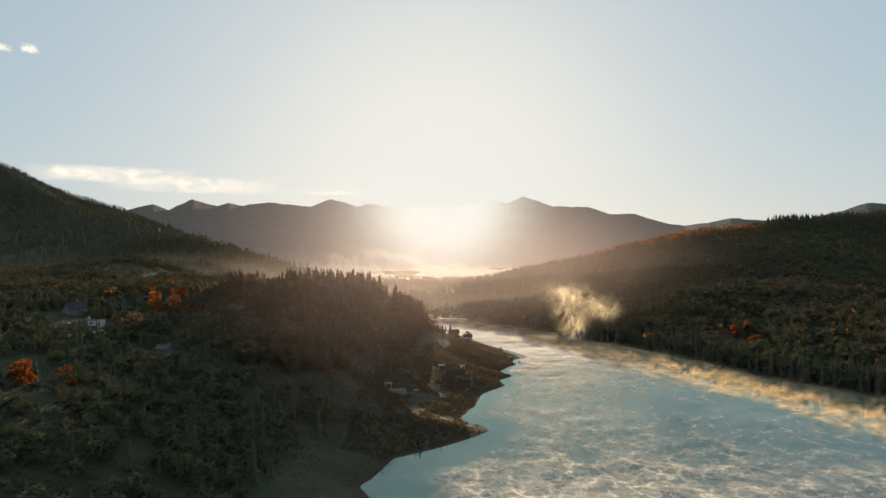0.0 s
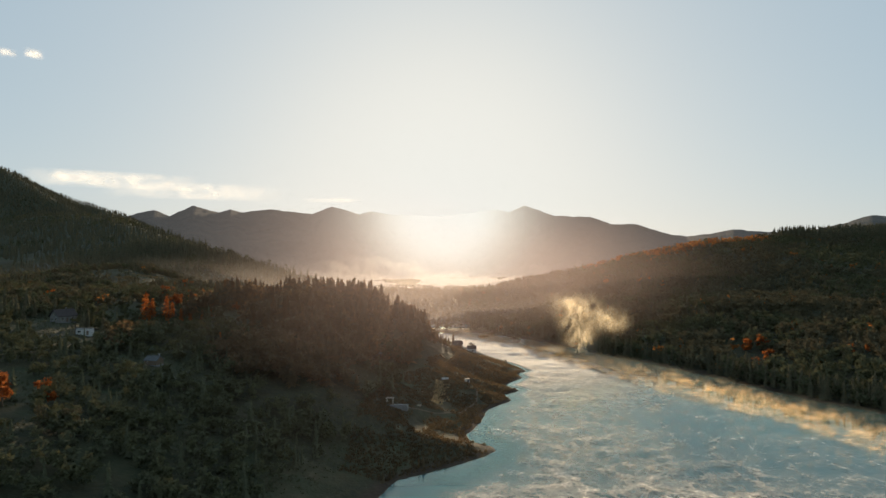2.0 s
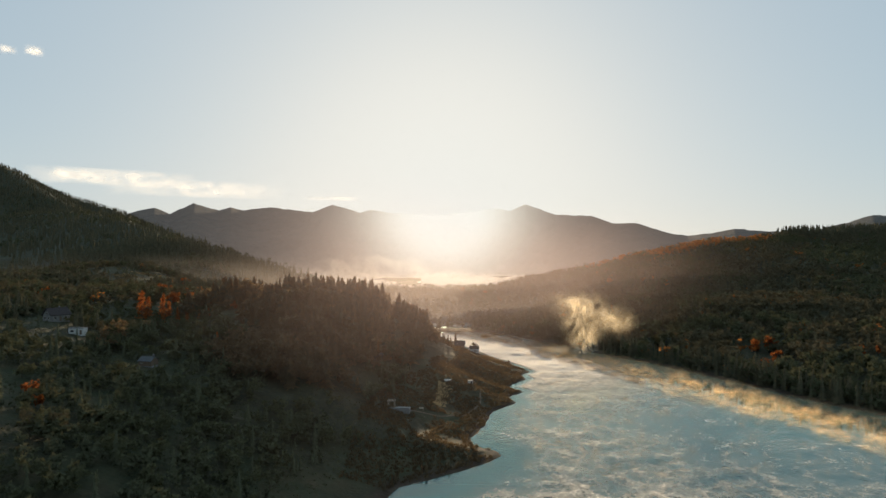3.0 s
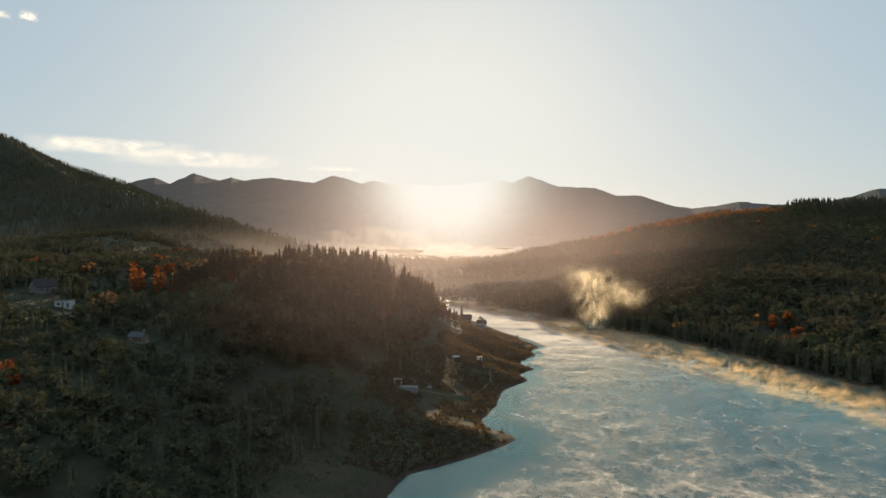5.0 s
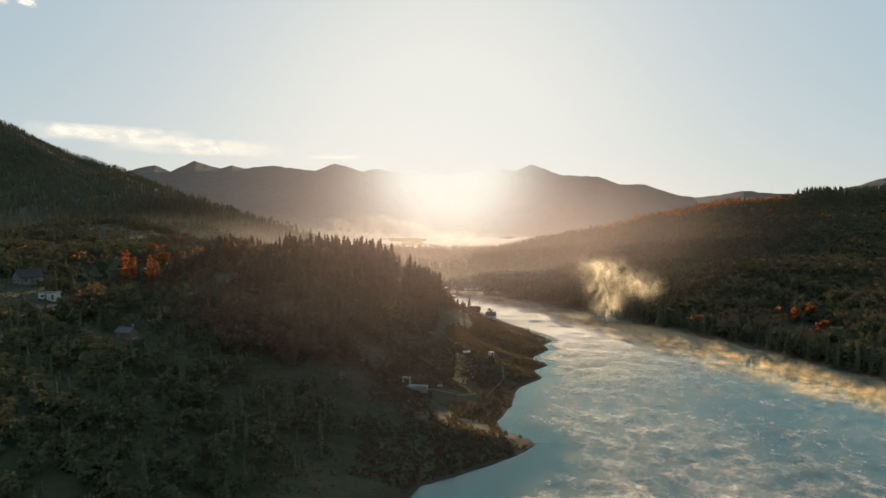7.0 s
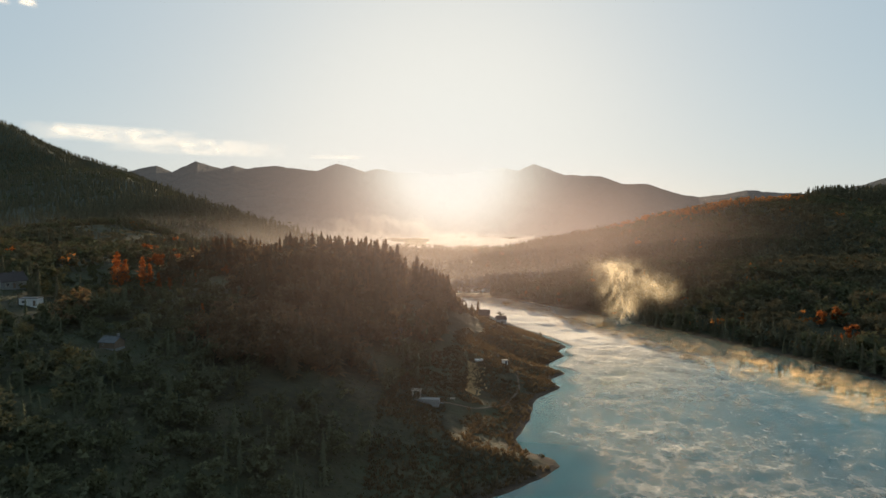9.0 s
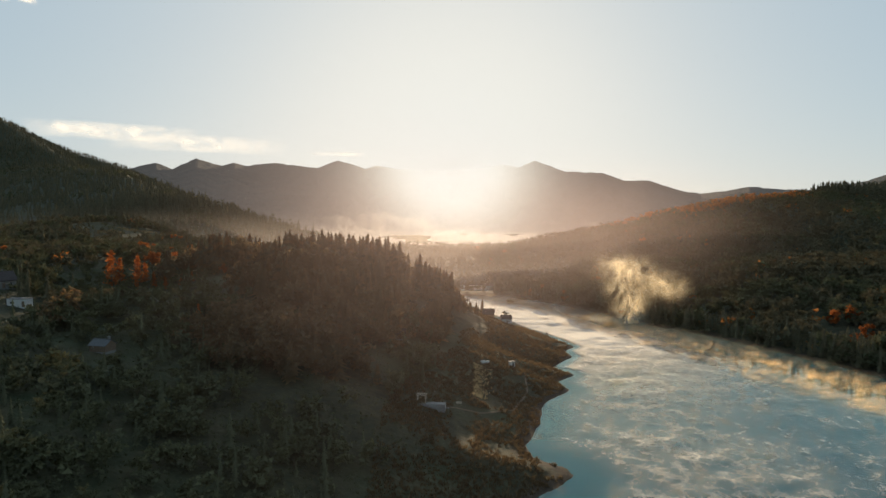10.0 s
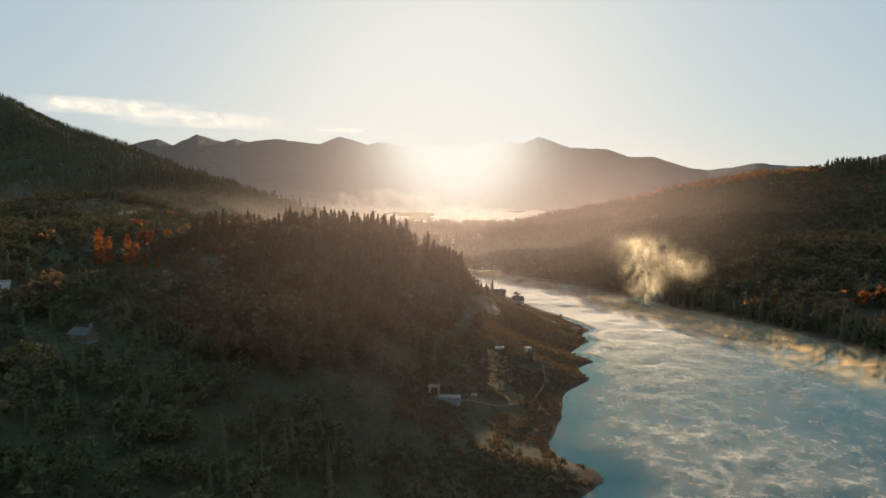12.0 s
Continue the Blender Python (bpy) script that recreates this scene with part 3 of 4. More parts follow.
def open_ground(x, y):
    """Off the meadows and away from the huts."""
    return (np.hypot((x + 262) / 80, (y - 622) / 34) > 1) & (np.hypot((x + 148) / 42, (y - 311) / 17) > 1) & (np.hypot((x + 158) / 36, (y - 352) / 28) > 1) & clear_of_houses(x, y)


p = scatter(8500, -560, -60, 290, 760, lambda x, y: left_woods(x, y) & (fbm(x, y, 70, 3) > -0.35) & (knob(x, y) < 0.5) & open_ground(x, y), 6)
mixed = RNG.random(len(p))
conifers = (fbm(p[:, 0], p[:, 1], 50, 3) > 0.12) & (mixed < 0.8)
wood("woodland", MID_SPRUCE, p[conifers], RNG.uniform(6, 13, conifers.sum()), M_WOODS, "scattered dark spruces between meadows")
brown = (~conifers) & (mixed < 0.55)
wood("woodland", MID_LEAFY, p[brown], RNG.uniform(4, 9, brown.sum()), M_WOODS, "scattered brown broadleaf trees between meadows")
olive = (~conifers) & (mixed >= 0.55) & (mixed < 0.99)
wood("woodland", MID_LEAFY, p[olive], RNG.uniform(4, 9, olive.sum()), M_OLIVE, "scattered olive broadleaf trees between meadows")
rusty = (~conifers) & (mixed >= 0.99)
wood("woodland", MID_LEAFY, p[rusty], RNG.uniform(4, 8, rusty.sum()), M_RUST_WOODS, "scattered rust-coloured trees between meadows")
p = scatter(4000, -330, -22, 100, 345, lambda x, y: left_woods(x, y) & open_ground(x, y) & (fbm(x, y, 40, 3) > -0.30) & (shore_distance(x, y) > 24), 8)
hollow = scatter(900, -196, -104, 290, 382, lambda x, y: (np.hypot((x + 148) / 44, (y - 311) / 19) < 1) | (np.hypot((x + 158) / 38, (y - 352) / 30) < 1), 17)
wood("scrub", NEAR_LEAFY, hollow, RNG.uniform(1.5, 4.0, len(hollow)), M_OLIVE, "low olive shrubs in front of the autumn trees")
mixed = RNG.random(len(p))
wood("scrub", MID_LEAFY, p[mixed < 0.45], RNG.uniform(2.5, 7.5, (mixed < 0.45).sum()), M_SCRUB, "dark broadleaf trees and scrub over the shaded slope")
wood("scrub", NEAR_LEAFY, p[(mixed >= 0.45) & (mixed < 0.8)], RNG.uniform(4, 8.5, ((mixed >= 0.45) & (mixed < 0.8)).sum()), M_OLIVE, "olive broadleaf trees over the shaded slope")
wood("scrub", MID_SPRUCE, p[mixed >= 0.8], RNG.uniform(4.0, 10.0, (mixed >= 0.8).sum()), M_SCRUB, "young dark spruces scattered over the shaded slope")


# ---- mist ----
M_LAKE_MIST = lake_mist_material()
# gold tint: the low sun's colour is put into the wisps themselves
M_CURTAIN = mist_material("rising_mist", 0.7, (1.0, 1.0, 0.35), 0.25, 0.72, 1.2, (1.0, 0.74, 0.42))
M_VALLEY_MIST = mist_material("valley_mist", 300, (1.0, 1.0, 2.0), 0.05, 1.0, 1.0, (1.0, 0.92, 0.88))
# pinkish tint is the colour of the sun's veiling glare
M_GLARE_HAZE = mist_material("glare_haze", 60, (1.0, 1.0, 1.0), 0.0, 0.9, 1.0, (1.0, 0.79, 0.76))
# yellow tint paints the gold of sunlight into white steam
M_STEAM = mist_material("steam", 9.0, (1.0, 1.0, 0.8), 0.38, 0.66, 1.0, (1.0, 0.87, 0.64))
M_CLOUD = mist_material("cloud", 150, (0.5, 1.0, 1.6), 0.10, 0.75, 1.0, (1.0, 0.96, 0.9))


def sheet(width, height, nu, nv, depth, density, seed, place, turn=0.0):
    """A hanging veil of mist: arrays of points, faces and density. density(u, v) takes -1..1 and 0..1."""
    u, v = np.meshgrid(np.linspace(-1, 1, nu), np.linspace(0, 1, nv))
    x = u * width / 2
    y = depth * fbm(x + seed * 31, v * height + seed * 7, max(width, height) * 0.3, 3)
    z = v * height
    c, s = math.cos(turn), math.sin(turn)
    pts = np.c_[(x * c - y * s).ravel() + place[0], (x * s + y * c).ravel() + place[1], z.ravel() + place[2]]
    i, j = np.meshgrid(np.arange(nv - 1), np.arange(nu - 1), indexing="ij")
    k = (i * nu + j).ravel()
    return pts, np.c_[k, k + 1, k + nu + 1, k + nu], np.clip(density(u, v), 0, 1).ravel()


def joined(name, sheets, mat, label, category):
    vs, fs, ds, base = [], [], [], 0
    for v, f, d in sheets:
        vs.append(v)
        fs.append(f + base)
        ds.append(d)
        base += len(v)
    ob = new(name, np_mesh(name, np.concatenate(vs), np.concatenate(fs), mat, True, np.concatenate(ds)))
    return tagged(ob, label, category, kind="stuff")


# the eastern shore, up which the sunlit mist reaches
SUNLINE = [(238, 0), (227, 190), (211, 262), (202, 283), (189, 304), (176, 330), (167, 353), (158, 379), (146, 406), (135, 430), (117, 456), (106, 480), (98, 500), (88, 523), (72, 548), (55, 572), (37, 596), (20, 640)]


def sunlit(x, y):
    """Metres from the hill's shadow, positive in the sun."""
    return np.interp(y, [c[1] for c in SUNLINE], [c[0] for c in SUNLINE]) - x


def make_lake_mist():
    """A low skin of mist drawn into cells and threads just over the water."""
    x, y = np.meshgrid(np.arange(-30, 240, 1.7), np.arange(160, 790, 1.7))
    d = shore_distance(x, y)
    away = step(1, 22 - 15 * step(250, 380, y), -d - 14 * step(270, 190, y) * step(70, -20, x))
    patches = step(-0.5, 0.4, fbm(x, y, 48, 3))
    far = step(260, 520, y)
    lit = sunlit(x, y) + 5 * fbm(x, y, 16, 3)
    east = 1 - step(30, 70, lit)
    near = step(240, 172, y)
    # thicker on the sun's side, to stand in for forward-scattered glare
    dens = (0.40 + 0.36 * patches + 0.95 * near + 2.0 * far) * (1 - 0.85 * east) * (1.5 - 0.9 * step(40, 150, x)) * step(-3, 4, lit) * away
    z = 0.35 + 0.8 * patches + 0.5 * fbm(x, y, 7, 3)
    n, m = x.shape
    i, j = np.meshgrid(np.arange(n - 1), np.arange(m - 1), indexing="ij")
    k = (i * m + j).ravel()
    f = np.c_[k, k + 1, k + m + 1, k + m]
    f = f[dens.ravel()[f].max(1) > 0.02]
    used, f = np.unique(f, return_inverse=True)
    v = np.c_[x.ravel(), y.ravel(), z.ravel()][used]
    ob = new("lake_mist", np_mesh("lake_mist", v, f.reshape(-1, 4), M_LAKE_MIST, True, dens.ravel()[used]))
    tagged(ob, "thin white mist drawn into threads over the lake", "mist", kind="stuff")


make_lake_mist()


def make_rising_mist():
    g = np.random.default_rng(41)
    sheets = []
    # a band of sunlit wisps along the far bank, and a few loose ones
    while len(sheets) < 3000:
        y = g.uniform(215, 640)
        edge = float(np.interp(y, [c[1] for c in SUNLINE], [c[0] for c in SUNLINE]))
        x = edge - 1 - 60 * g.random() ** 1.25 if g.random() < 0.72 else g.uniform(0, 170)
        loose = x < edge - 62
        if float(shore_distance(np.array([x]), np.array([y]))[0]) > -1:
            continue
        w, h = (g.uniform(2, 5), g.uniform(1.5, 4.0)) if loose else (g.uniform(4, 9), g.uniform(1.2, 4.2))
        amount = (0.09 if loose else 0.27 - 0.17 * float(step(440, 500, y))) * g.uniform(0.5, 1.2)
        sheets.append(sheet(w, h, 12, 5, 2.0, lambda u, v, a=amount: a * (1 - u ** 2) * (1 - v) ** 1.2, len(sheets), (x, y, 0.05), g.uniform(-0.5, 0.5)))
    joined("rising_mist", sheets, M_CURTAIN, "wisps of mist tinted sunlit gold rising off the lake", "mist")


make_rising_mist()


def make_steam():
    """The tall plume by the far bank: a stem that leans and opens into a ragged head."""
    sheets = []
    for n in range(3):
        def density(u, v, n=n):
            x, z = u * 42, v * 52
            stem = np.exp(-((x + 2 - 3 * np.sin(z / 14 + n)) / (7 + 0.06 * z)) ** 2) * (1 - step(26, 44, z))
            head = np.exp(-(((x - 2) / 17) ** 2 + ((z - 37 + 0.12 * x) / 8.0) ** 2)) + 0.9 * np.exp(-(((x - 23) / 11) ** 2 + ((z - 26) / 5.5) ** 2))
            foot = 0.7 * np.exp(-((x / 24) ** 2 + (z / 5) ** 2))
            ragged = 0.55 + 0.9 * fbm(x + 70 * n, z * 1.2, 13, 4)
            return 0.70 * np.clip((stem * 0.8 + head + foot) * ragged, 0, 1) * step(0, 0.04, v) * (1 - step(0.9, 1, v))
        sheets.append(sheet(80, 49, 60, 44, 7.0, density, n, (101, 462 + 6 * n, 0.1), 0.05 * (n - 2)))
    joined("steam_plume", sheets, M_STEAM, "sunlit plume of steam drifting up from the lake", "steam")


make_steam()


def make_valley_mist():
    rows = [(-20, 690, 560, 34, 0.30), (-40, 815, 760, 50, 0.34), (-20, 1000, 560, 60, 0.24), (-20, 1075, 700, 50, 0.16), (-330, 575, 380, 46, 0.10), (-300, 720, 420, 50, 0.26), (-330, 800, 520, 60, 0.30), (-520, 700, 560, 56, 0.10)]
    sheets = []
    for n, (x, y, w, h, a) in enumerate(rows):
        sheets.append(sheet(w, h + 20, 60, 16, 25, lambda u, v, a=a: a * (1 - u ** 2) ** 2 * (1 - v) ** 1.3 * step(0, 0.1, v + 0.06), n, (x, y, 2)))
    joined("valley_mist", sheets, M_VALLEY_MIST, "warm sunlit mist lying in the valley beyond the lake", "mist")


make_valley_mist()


def make_glare_haze():
    """Thin warm sheets of haze and added glare over the point, the knoll and the foot of the hill, thickest towards the
    low sun.
    """
    # sheets added to paint veiling glare over what sunlit haze there is
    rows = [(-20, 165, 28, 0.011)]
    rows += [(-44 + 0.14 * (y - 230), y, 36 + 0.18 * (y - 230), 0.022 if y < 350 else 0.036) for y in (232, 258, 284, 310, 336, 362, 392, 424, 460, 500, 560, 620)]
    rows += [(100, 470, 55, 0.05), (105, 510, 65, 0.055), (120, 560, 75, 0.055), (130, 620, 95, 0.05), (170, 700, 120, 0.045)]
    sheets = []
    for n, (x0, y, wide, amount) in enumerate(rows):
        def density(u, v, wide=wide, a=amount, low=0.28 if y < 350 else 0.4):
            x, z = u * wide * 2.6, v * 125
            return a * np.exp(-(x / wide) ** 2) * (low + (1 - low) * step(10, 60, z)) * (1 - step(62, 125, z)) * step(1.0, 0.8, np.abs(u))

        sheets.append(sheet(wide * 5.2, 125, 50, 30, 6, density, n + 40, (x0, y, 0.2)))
    joined("glare_haze", sheets, M_GLARE_HAZE, "thin warm sheets of haze and sun glare over the wooded point", "mist")


make_glare_haze()


def at_bearing(bearing, up, dist=4500.0):
    b, e = radians(bearing), math.tan(radians(up))
    return (dist * math.sin(b), dist * math.cos(b), 71 + dist * e)


def make_cloud(bearing, up, wide, tall, amount, seed, label):
    k = 4500 * math.tan(radians(1))

    def density(u, v):
        ragged = 0.55 + 1.1 * fbm(u * wide * 5 + seed * 13, v * tall * 14, 9, 4)
        return amount * np.clip(((1 - u ** 2) * np.sin(v * math.pi)) ** (1.0 if wide > 3 else 2.0) * (0.35 + ragged), 0, 1)

    x, y, z = at_bearing(bearing, up)
    ob = joined("cloud", [sheet(wide * k, tall * k, 60, 20, 20, density, seed, (x, y, z - tall * k / 2), -radians(bearing))], M_CLOUD, label, "cloud")
    return ob


make_cloud(-36.5, 15.9, 1.6, 0.9, 1.0, 1, "small white morning cloud high in the sky")
make_cloud(-34.7, 16.15, 1.5, 1.0, 1.0, 2, "small white morning cloud high in the sky")
make_cloud(-29.0, 6.85, 13.0, 1.5, 0.60, 3, "long thin white cloud low over the mountains")
make_cloud(-22.5, 6.2, 15.0, 1.6, 0.42, 5, "faint end of a long thin white cloud")
make_cloud(-10.6, 5.7, 5.4, 0.45, 0.25, 4, "thin grey streak of cloud over the range")


# ---- trees that stand alone ----
def part(name, data, parent, label=""):
    ob = new(name, data)
    ob.parent = parent
    if label:
        ob["label"] = label
    return ob


def stem_mesh(name, height, thick, limbs=0, seed=0, mat=None):
    """A tapered trunk, with thin limbs where asked."""
    g = np.random.default_rng(seed)
    v, f = [], []

    def tube(a, b, ra, rb, n=6):
        a, b = np.array(a, float), np.array(b, float)
        d = (b - a) / np.linalg.norm(b - a)
        u = np.cross(d, [0.31, 0.77, 0.55])
        u /= np.linalg.norm(u)
        w = np.cross(d, u)
        base = len(v)
        for p, r in ((a, ra), (b, rb)):
            for k in range(n):
                an = 2 * math.pi * k / n
                v.append(p + r * (u * math.cos(an) + w * math.sin(an)))
        for k in range(n):
            f.append((base + k, base + (k + 1) % n, base + n + (k + 1) % n, base + n + k))

    lean = g.uniform(-0.02, 0.02, 2) * height
    tube((0, 0, -0.6), (lean[0] * 0.4, lean[1] * 0.4, height * 0.4), thick, thick * 0.72, 8)
    tube((lean[0] * 0.4, lean[1] * 0.4, height * 0.4), (lean[0], lean[1], height), thick * 0.72, thick * 0.08, 8)
    for k in range(limbs):
        h = height * g.uniform(0.22, 0.86)
        a = g.uniform(0, 6.28)
        ln = height * g.uniform(0.16, 0.34) * (1.1 - h / height * 0.6)
        end = np.array([math.cos(a) * ln * 0.75, math.sin(a) * ln * 0.75, h + ln * 0.75])
        tube((0, 0, h), end, thick * 0.34, thick * 0.08, 5)
        for _ in range(3):
            t = g.uniform(0.4, 0.9)
            s = np.array([0, 0, h]) * (1 - t) + end * t
            tube(s, s + np.array([g.uniform(-1, 1), g.uniform(-1, 1), g.uniform(0.3, 1.2)]) * ln * 0.3, thick * 0.13, thick * 0.03, 4)
    return np_mesh(name, np.array(v), np.array(f), mat or M_BARK, True)


def spire_template(clumps, seed):
    """A feathery larch one metre high: small sprays thinning towards the tip."""
    g2 = np.random.default_rng(seed)
    v, f = [], []
    for k in range(clumps):
        h = 0.08 + 0.92 * g2.random() ** 1.15
        r = 0.15 * (1.04 - h) ** 0.8 * math.sqrt(g2.random()) * g2.uniform(0.6, 1.3)
        a = g2.uniform(0, 6.28)
        c = np.array([r * math.cos(a), r * math.sin(a), h])
        n = g2.normal(size=(3, 3)) * g2.uniform(0.012, 0.03)
        v += [c + n[0], c + n[1], c + n[2] - np.array([0, 0, 0.012])]
        f.append((3 * k, 3 * k + 1, 3 * k + 2))
    return np.array(v), np.array(f)


def scaled(template, height, wide):
    v, f = template
    return v * np.array([height * wide, height * wide, height]), f


def make_tree(kind, seed, label, category, group, mat, height=14.0, wide=1.0):
    """One tree: a trunk and a crown."""
    root = new(kind)
    if kind == "spruce":
        template, limbs, thick = conifer_template(18, 8, seed, 0.45), 0, 0.20
    elif kind == "larch":
        template, limbs, thick = spire_template(520, seed), 0, 0.13
    elif kind == "bare_tree":
        template, limbs, thick = leafy_template(40, seed, 0.22), 26, 0.14
    elif kind == "shrub":
        template, limbs, thick = leafy_template(150, seed, 0.5), 6, 0.07
    else:
        template, limbs, thick = leafy_template(300, seed, 0.34), 12, 0.19
    part("trunk", stem_mesh("trunk", height * (0.9 if limbs == 0 else 0.72), thick, limbs, seed), root)
    v, f = scaled(template, height, wide)
    if kind == "bare_tree":
        v = v * 1.0
        f = f[::2]
    part("crown", np_mesh("crown", v, f, mat), root)
    return tagged(root, label, category, group)


def ground_at(x, y):
    return float(land(np.array([float(x)]), np.array([float(y)]))[0])


class Grove:
    """Trees of one look: the first is built, the rest are copies."""

    def __init__(self, kind, label, category, group, mat, height, wide=1.0, variants=3):
        self.stock = [make_tree(kind, 100 + 7 * k + len(label), label, category, group, mat, height, wide) for k in range(variants)]
        self.fresh = list(self.stock)
        self.height = height

    def plant(self, x, y, height, sink=0.15):
        g = random.Random(int(x * 71 + y * 13))
        s = height / self.height
        m = Matrix.LocRotScale((x, y, ground_at(x, y) - sink), Euler((g.uniform(-0.03, 0.03), g.uniform(-0.03, 0.03), g.uniform(0, 6.28))), Vector((s * g.uniform(0.85, 1.15), s * g.uniform(0.85, 1.15), s)))
        if self.fresh:
            ob = self.fresh.pop()
            ob.matrix_basis = m
            return ob
        src = g.choice(self.stock)
        ob = copy_thing(src, Matrix())
        ob.matrix_basis = m
        return ob


spruces = Grove("spruce", "tall dark green spruce on the wooded knoll", "tree", "spruces of the knoll", M_SPRUCE, 15.0, 1.4)
p = scatter(24000, -36, 52, 205, 470, lambda x, y: (shore_distance(x, y) > 1.2) & (shore_distance(x, y) < 44) & (fbm(x, y, 12, 3) > -0.35), 12)
M_DRY_GRASS = foliage_material("dry_grass", (0.075, 0.060, 0.036), (0.130, 0.096, 0.054), (0.26, 0.17, 0.085), 0.4)


def tuft_template(seed):
    """A tuft of dry grass one metre high."""
    g2 = np.random.default_rng(seed)
    v, f = [], []
    for k in range(9):
        a, r, tip = g2.uniform(0, 6.28), g2.uniform(0.1, 0.5), g2.uniform(0.5, 1.0)
        c = np.array([math.cos(a) * r, math.sin(a) * r, 0])
        side = np.array([-math.sin(a + 0.6), math.cos(a + 0.6), 0]) * 0.16
        v += [c - side, c + side, c * 1.5 + np.array([g2.uniform(-0.2, 0.2), g2.uniform(-0.2, 0.2), tip])]
        f.append((3 * k, 3 * k + 1, 3 * k + 2))
    return np.array(v), np.array(f)


wood("dry_grass", [tuft_template(k) for k in range(5)], p + np.array([0, 0, 0.28]), RNG.uniform(0.5, 1.25, len(p)), M_DRY_GRASS, "tufts of dry golden grass on the lake bank")
p = scatter(14000, -240, -20, 110, 335, lambda x, y: left_woods(x, y) & (fbm(x, y, 18, 3) > -0.25), 14)
wood("meadow_grass", [tuft_template(k) for k in range(5, 9)], p + np.array([0, 0, 0.25]), RNG.uniform(0.35, 0.9, len(p)), M_SCRUB, "rough dark grass tufts on the shaded meadow")
p = scatter(150, -345, -180, 585, 665, lambda x, y: (np.hypot((x + 262) / 86, (y - 622) / 38) < 1) & (fbm(x, y, 30, 2) > 0.0), 19)
wood("woodland", MID_LEAFY, p, RNG.uniform(2.5, 6, len(p)), M_OLIVE, "young trees scattered over a pale clearing")
# dry grass coloured paler to stand in for sun grazing the clearing
M_SUNLIT_STRAW = foliage_material("sunlit_straw", (0.15, 0.118, 0.066), (0.25, 0.19, 0.10), (0.46, 0.33, 0.17), 0.5)
p = scatter(9000, -345, -180, 585, 660, lambda x, y: (np.hypot((x + 262) / 80, (y - 622) / 26) < 1) & (fbm(x, y, 16, 3) > -0.1), 16)
wood("straw_meadow", [tuft_template(k) for k in range(9, 13)], p + np.array([0, 0, 0.25]), RNG.uniform(0.5, 1.2, len(p)), M_SUNLIT_STRAW, "straw grass coloured pale for sunlight on a clearing above the woods")
larches = Grove("larch", "slender orange-gold larch catching the low sun", "tree", "autumn larches", M_RUST, 12.0, 1.55)
rust_trees = Grove("broadleaf_tree", "rust-red autumn tree with loose foliage", "tree", "autumn trees", M_RUST, 10.0)
brown_trees = Grove("broadleaf_tree", "brown half-bare autumn tree beside the meadow", "tree", "brown trees", M_WOODS, 9.0)
shrubs = Grove("shrub", "low brown shrub on the grassy bank", "shrub", "bank shrubs", M_KNOLL, 2.2, 1.2)

g = random.Random(5)
planted = 0
while planted < 130:
    x, y = g.uniform(-150, 5), g.uniform(285, 470)
    if float(knob(np.array([x]), np.array([y]))[0]) < 0.45 or (x > -17 and y < 410) or math.hypot((x + 130) / 27, (y - 322) / 34) < 1 or float(shore_distance(np.array([x]), np.array([y]))[0]) < 26:
        continue
    spruces.plant(x, y, g.uniform(9, 18) * float(stand_height(x)))
    planted += 1
for x, y, h in [(4.6, 464, 13.5), (1.5, 466, 9), (-3, 474, 10), (-8, 470, 11), (-13, 462, 13), (-20, 470, 13), (-26, 455, 15), (-34, 450, 12), (-28, 430, 14), (-34, 425, 12), (-22, 436, 18), (-16, 440, 15), (-12, 446, 13), (-40, 418, 14), (-7, 452, 10), (-30, 412, 10), (-25, 418, 16), (-46, 428, 20), (-52, 424, 20), (-58, 430, 20), (-64, 420, 19), (-20, 208, 4.2), (-19, 210, 3.6), (-22, 204, 4.0), (-11, 217.5, 3.4), (-9.5, 218, 4.0), (-2, 223, 3.2)]:
    spruces.plant(x, y, h)
# known autumn trees
for x, y, h in [(-166, 339, 16), (-164, 342, 12), (-157, 344, 13), (-155, 347, 9), (-150, 330, 7), (-143, 331, 8), (-140, 334, 5), (-137, 329, 5), (-106, 288, 5.5), (-98, 287, 5), (-133, 334, 5), (-129, 336, 4.5), (-126, 335, 4)]:
    larches.plant(x, y, h)
for x, y, h in [(-128, 182, 10.5), (-133, 185, 9), (-121, 189, 9), (-177, 420, 7), (-166, 372, 9), (-162, 374, 8), (-156, 378, 8), (-151, 380, 7), (-146, 382, 7.5), (-141, 384, 7), (-135, 357, 6.5), (-193, 418, 9), (-188, 421, 8), (-232, 543, 10), (-228, 541, 9), (-118, 342, 6), (-245, 380, 8), (-252, 384, 7),
                (219, 424, 13), (222, 427, 10), (207, 425, 11), (209, 428, 9), (194, 387, 7), (196, 389, 6), (207, 395, 9), (204, 396, 8), (246, 409, 8), (257, 392, 7), (264, 388, 7)]:
    rust_trees.plant(x, y, h)
for x, y, h in [(-108, 170, 8), (-104, 174, 7), (-230, 300, 9), (-215, 330, 8), (-60, 300, 8), (-52, 305, 9), (-46, 298, 7), (-64, 310, 9), (169, 490, 7), (176, 476, 6), (40, 421, 3.2), (-28, 300, 6), (-30, 292, 5)]:
    brown_trees.plant(x, y, h)
planted = 0
while planted < 110:
    x, y = g.uniform(-30, 44), g.uniform(225, 440)
    d = float(shore_distance(np.array([x]), np.array([y]))[0])
    if d < 4 or d > 30:
        continue
    shrubs.plant(x, y, g.uniform(0.7, 2.0), 0.05)
    planted += 1
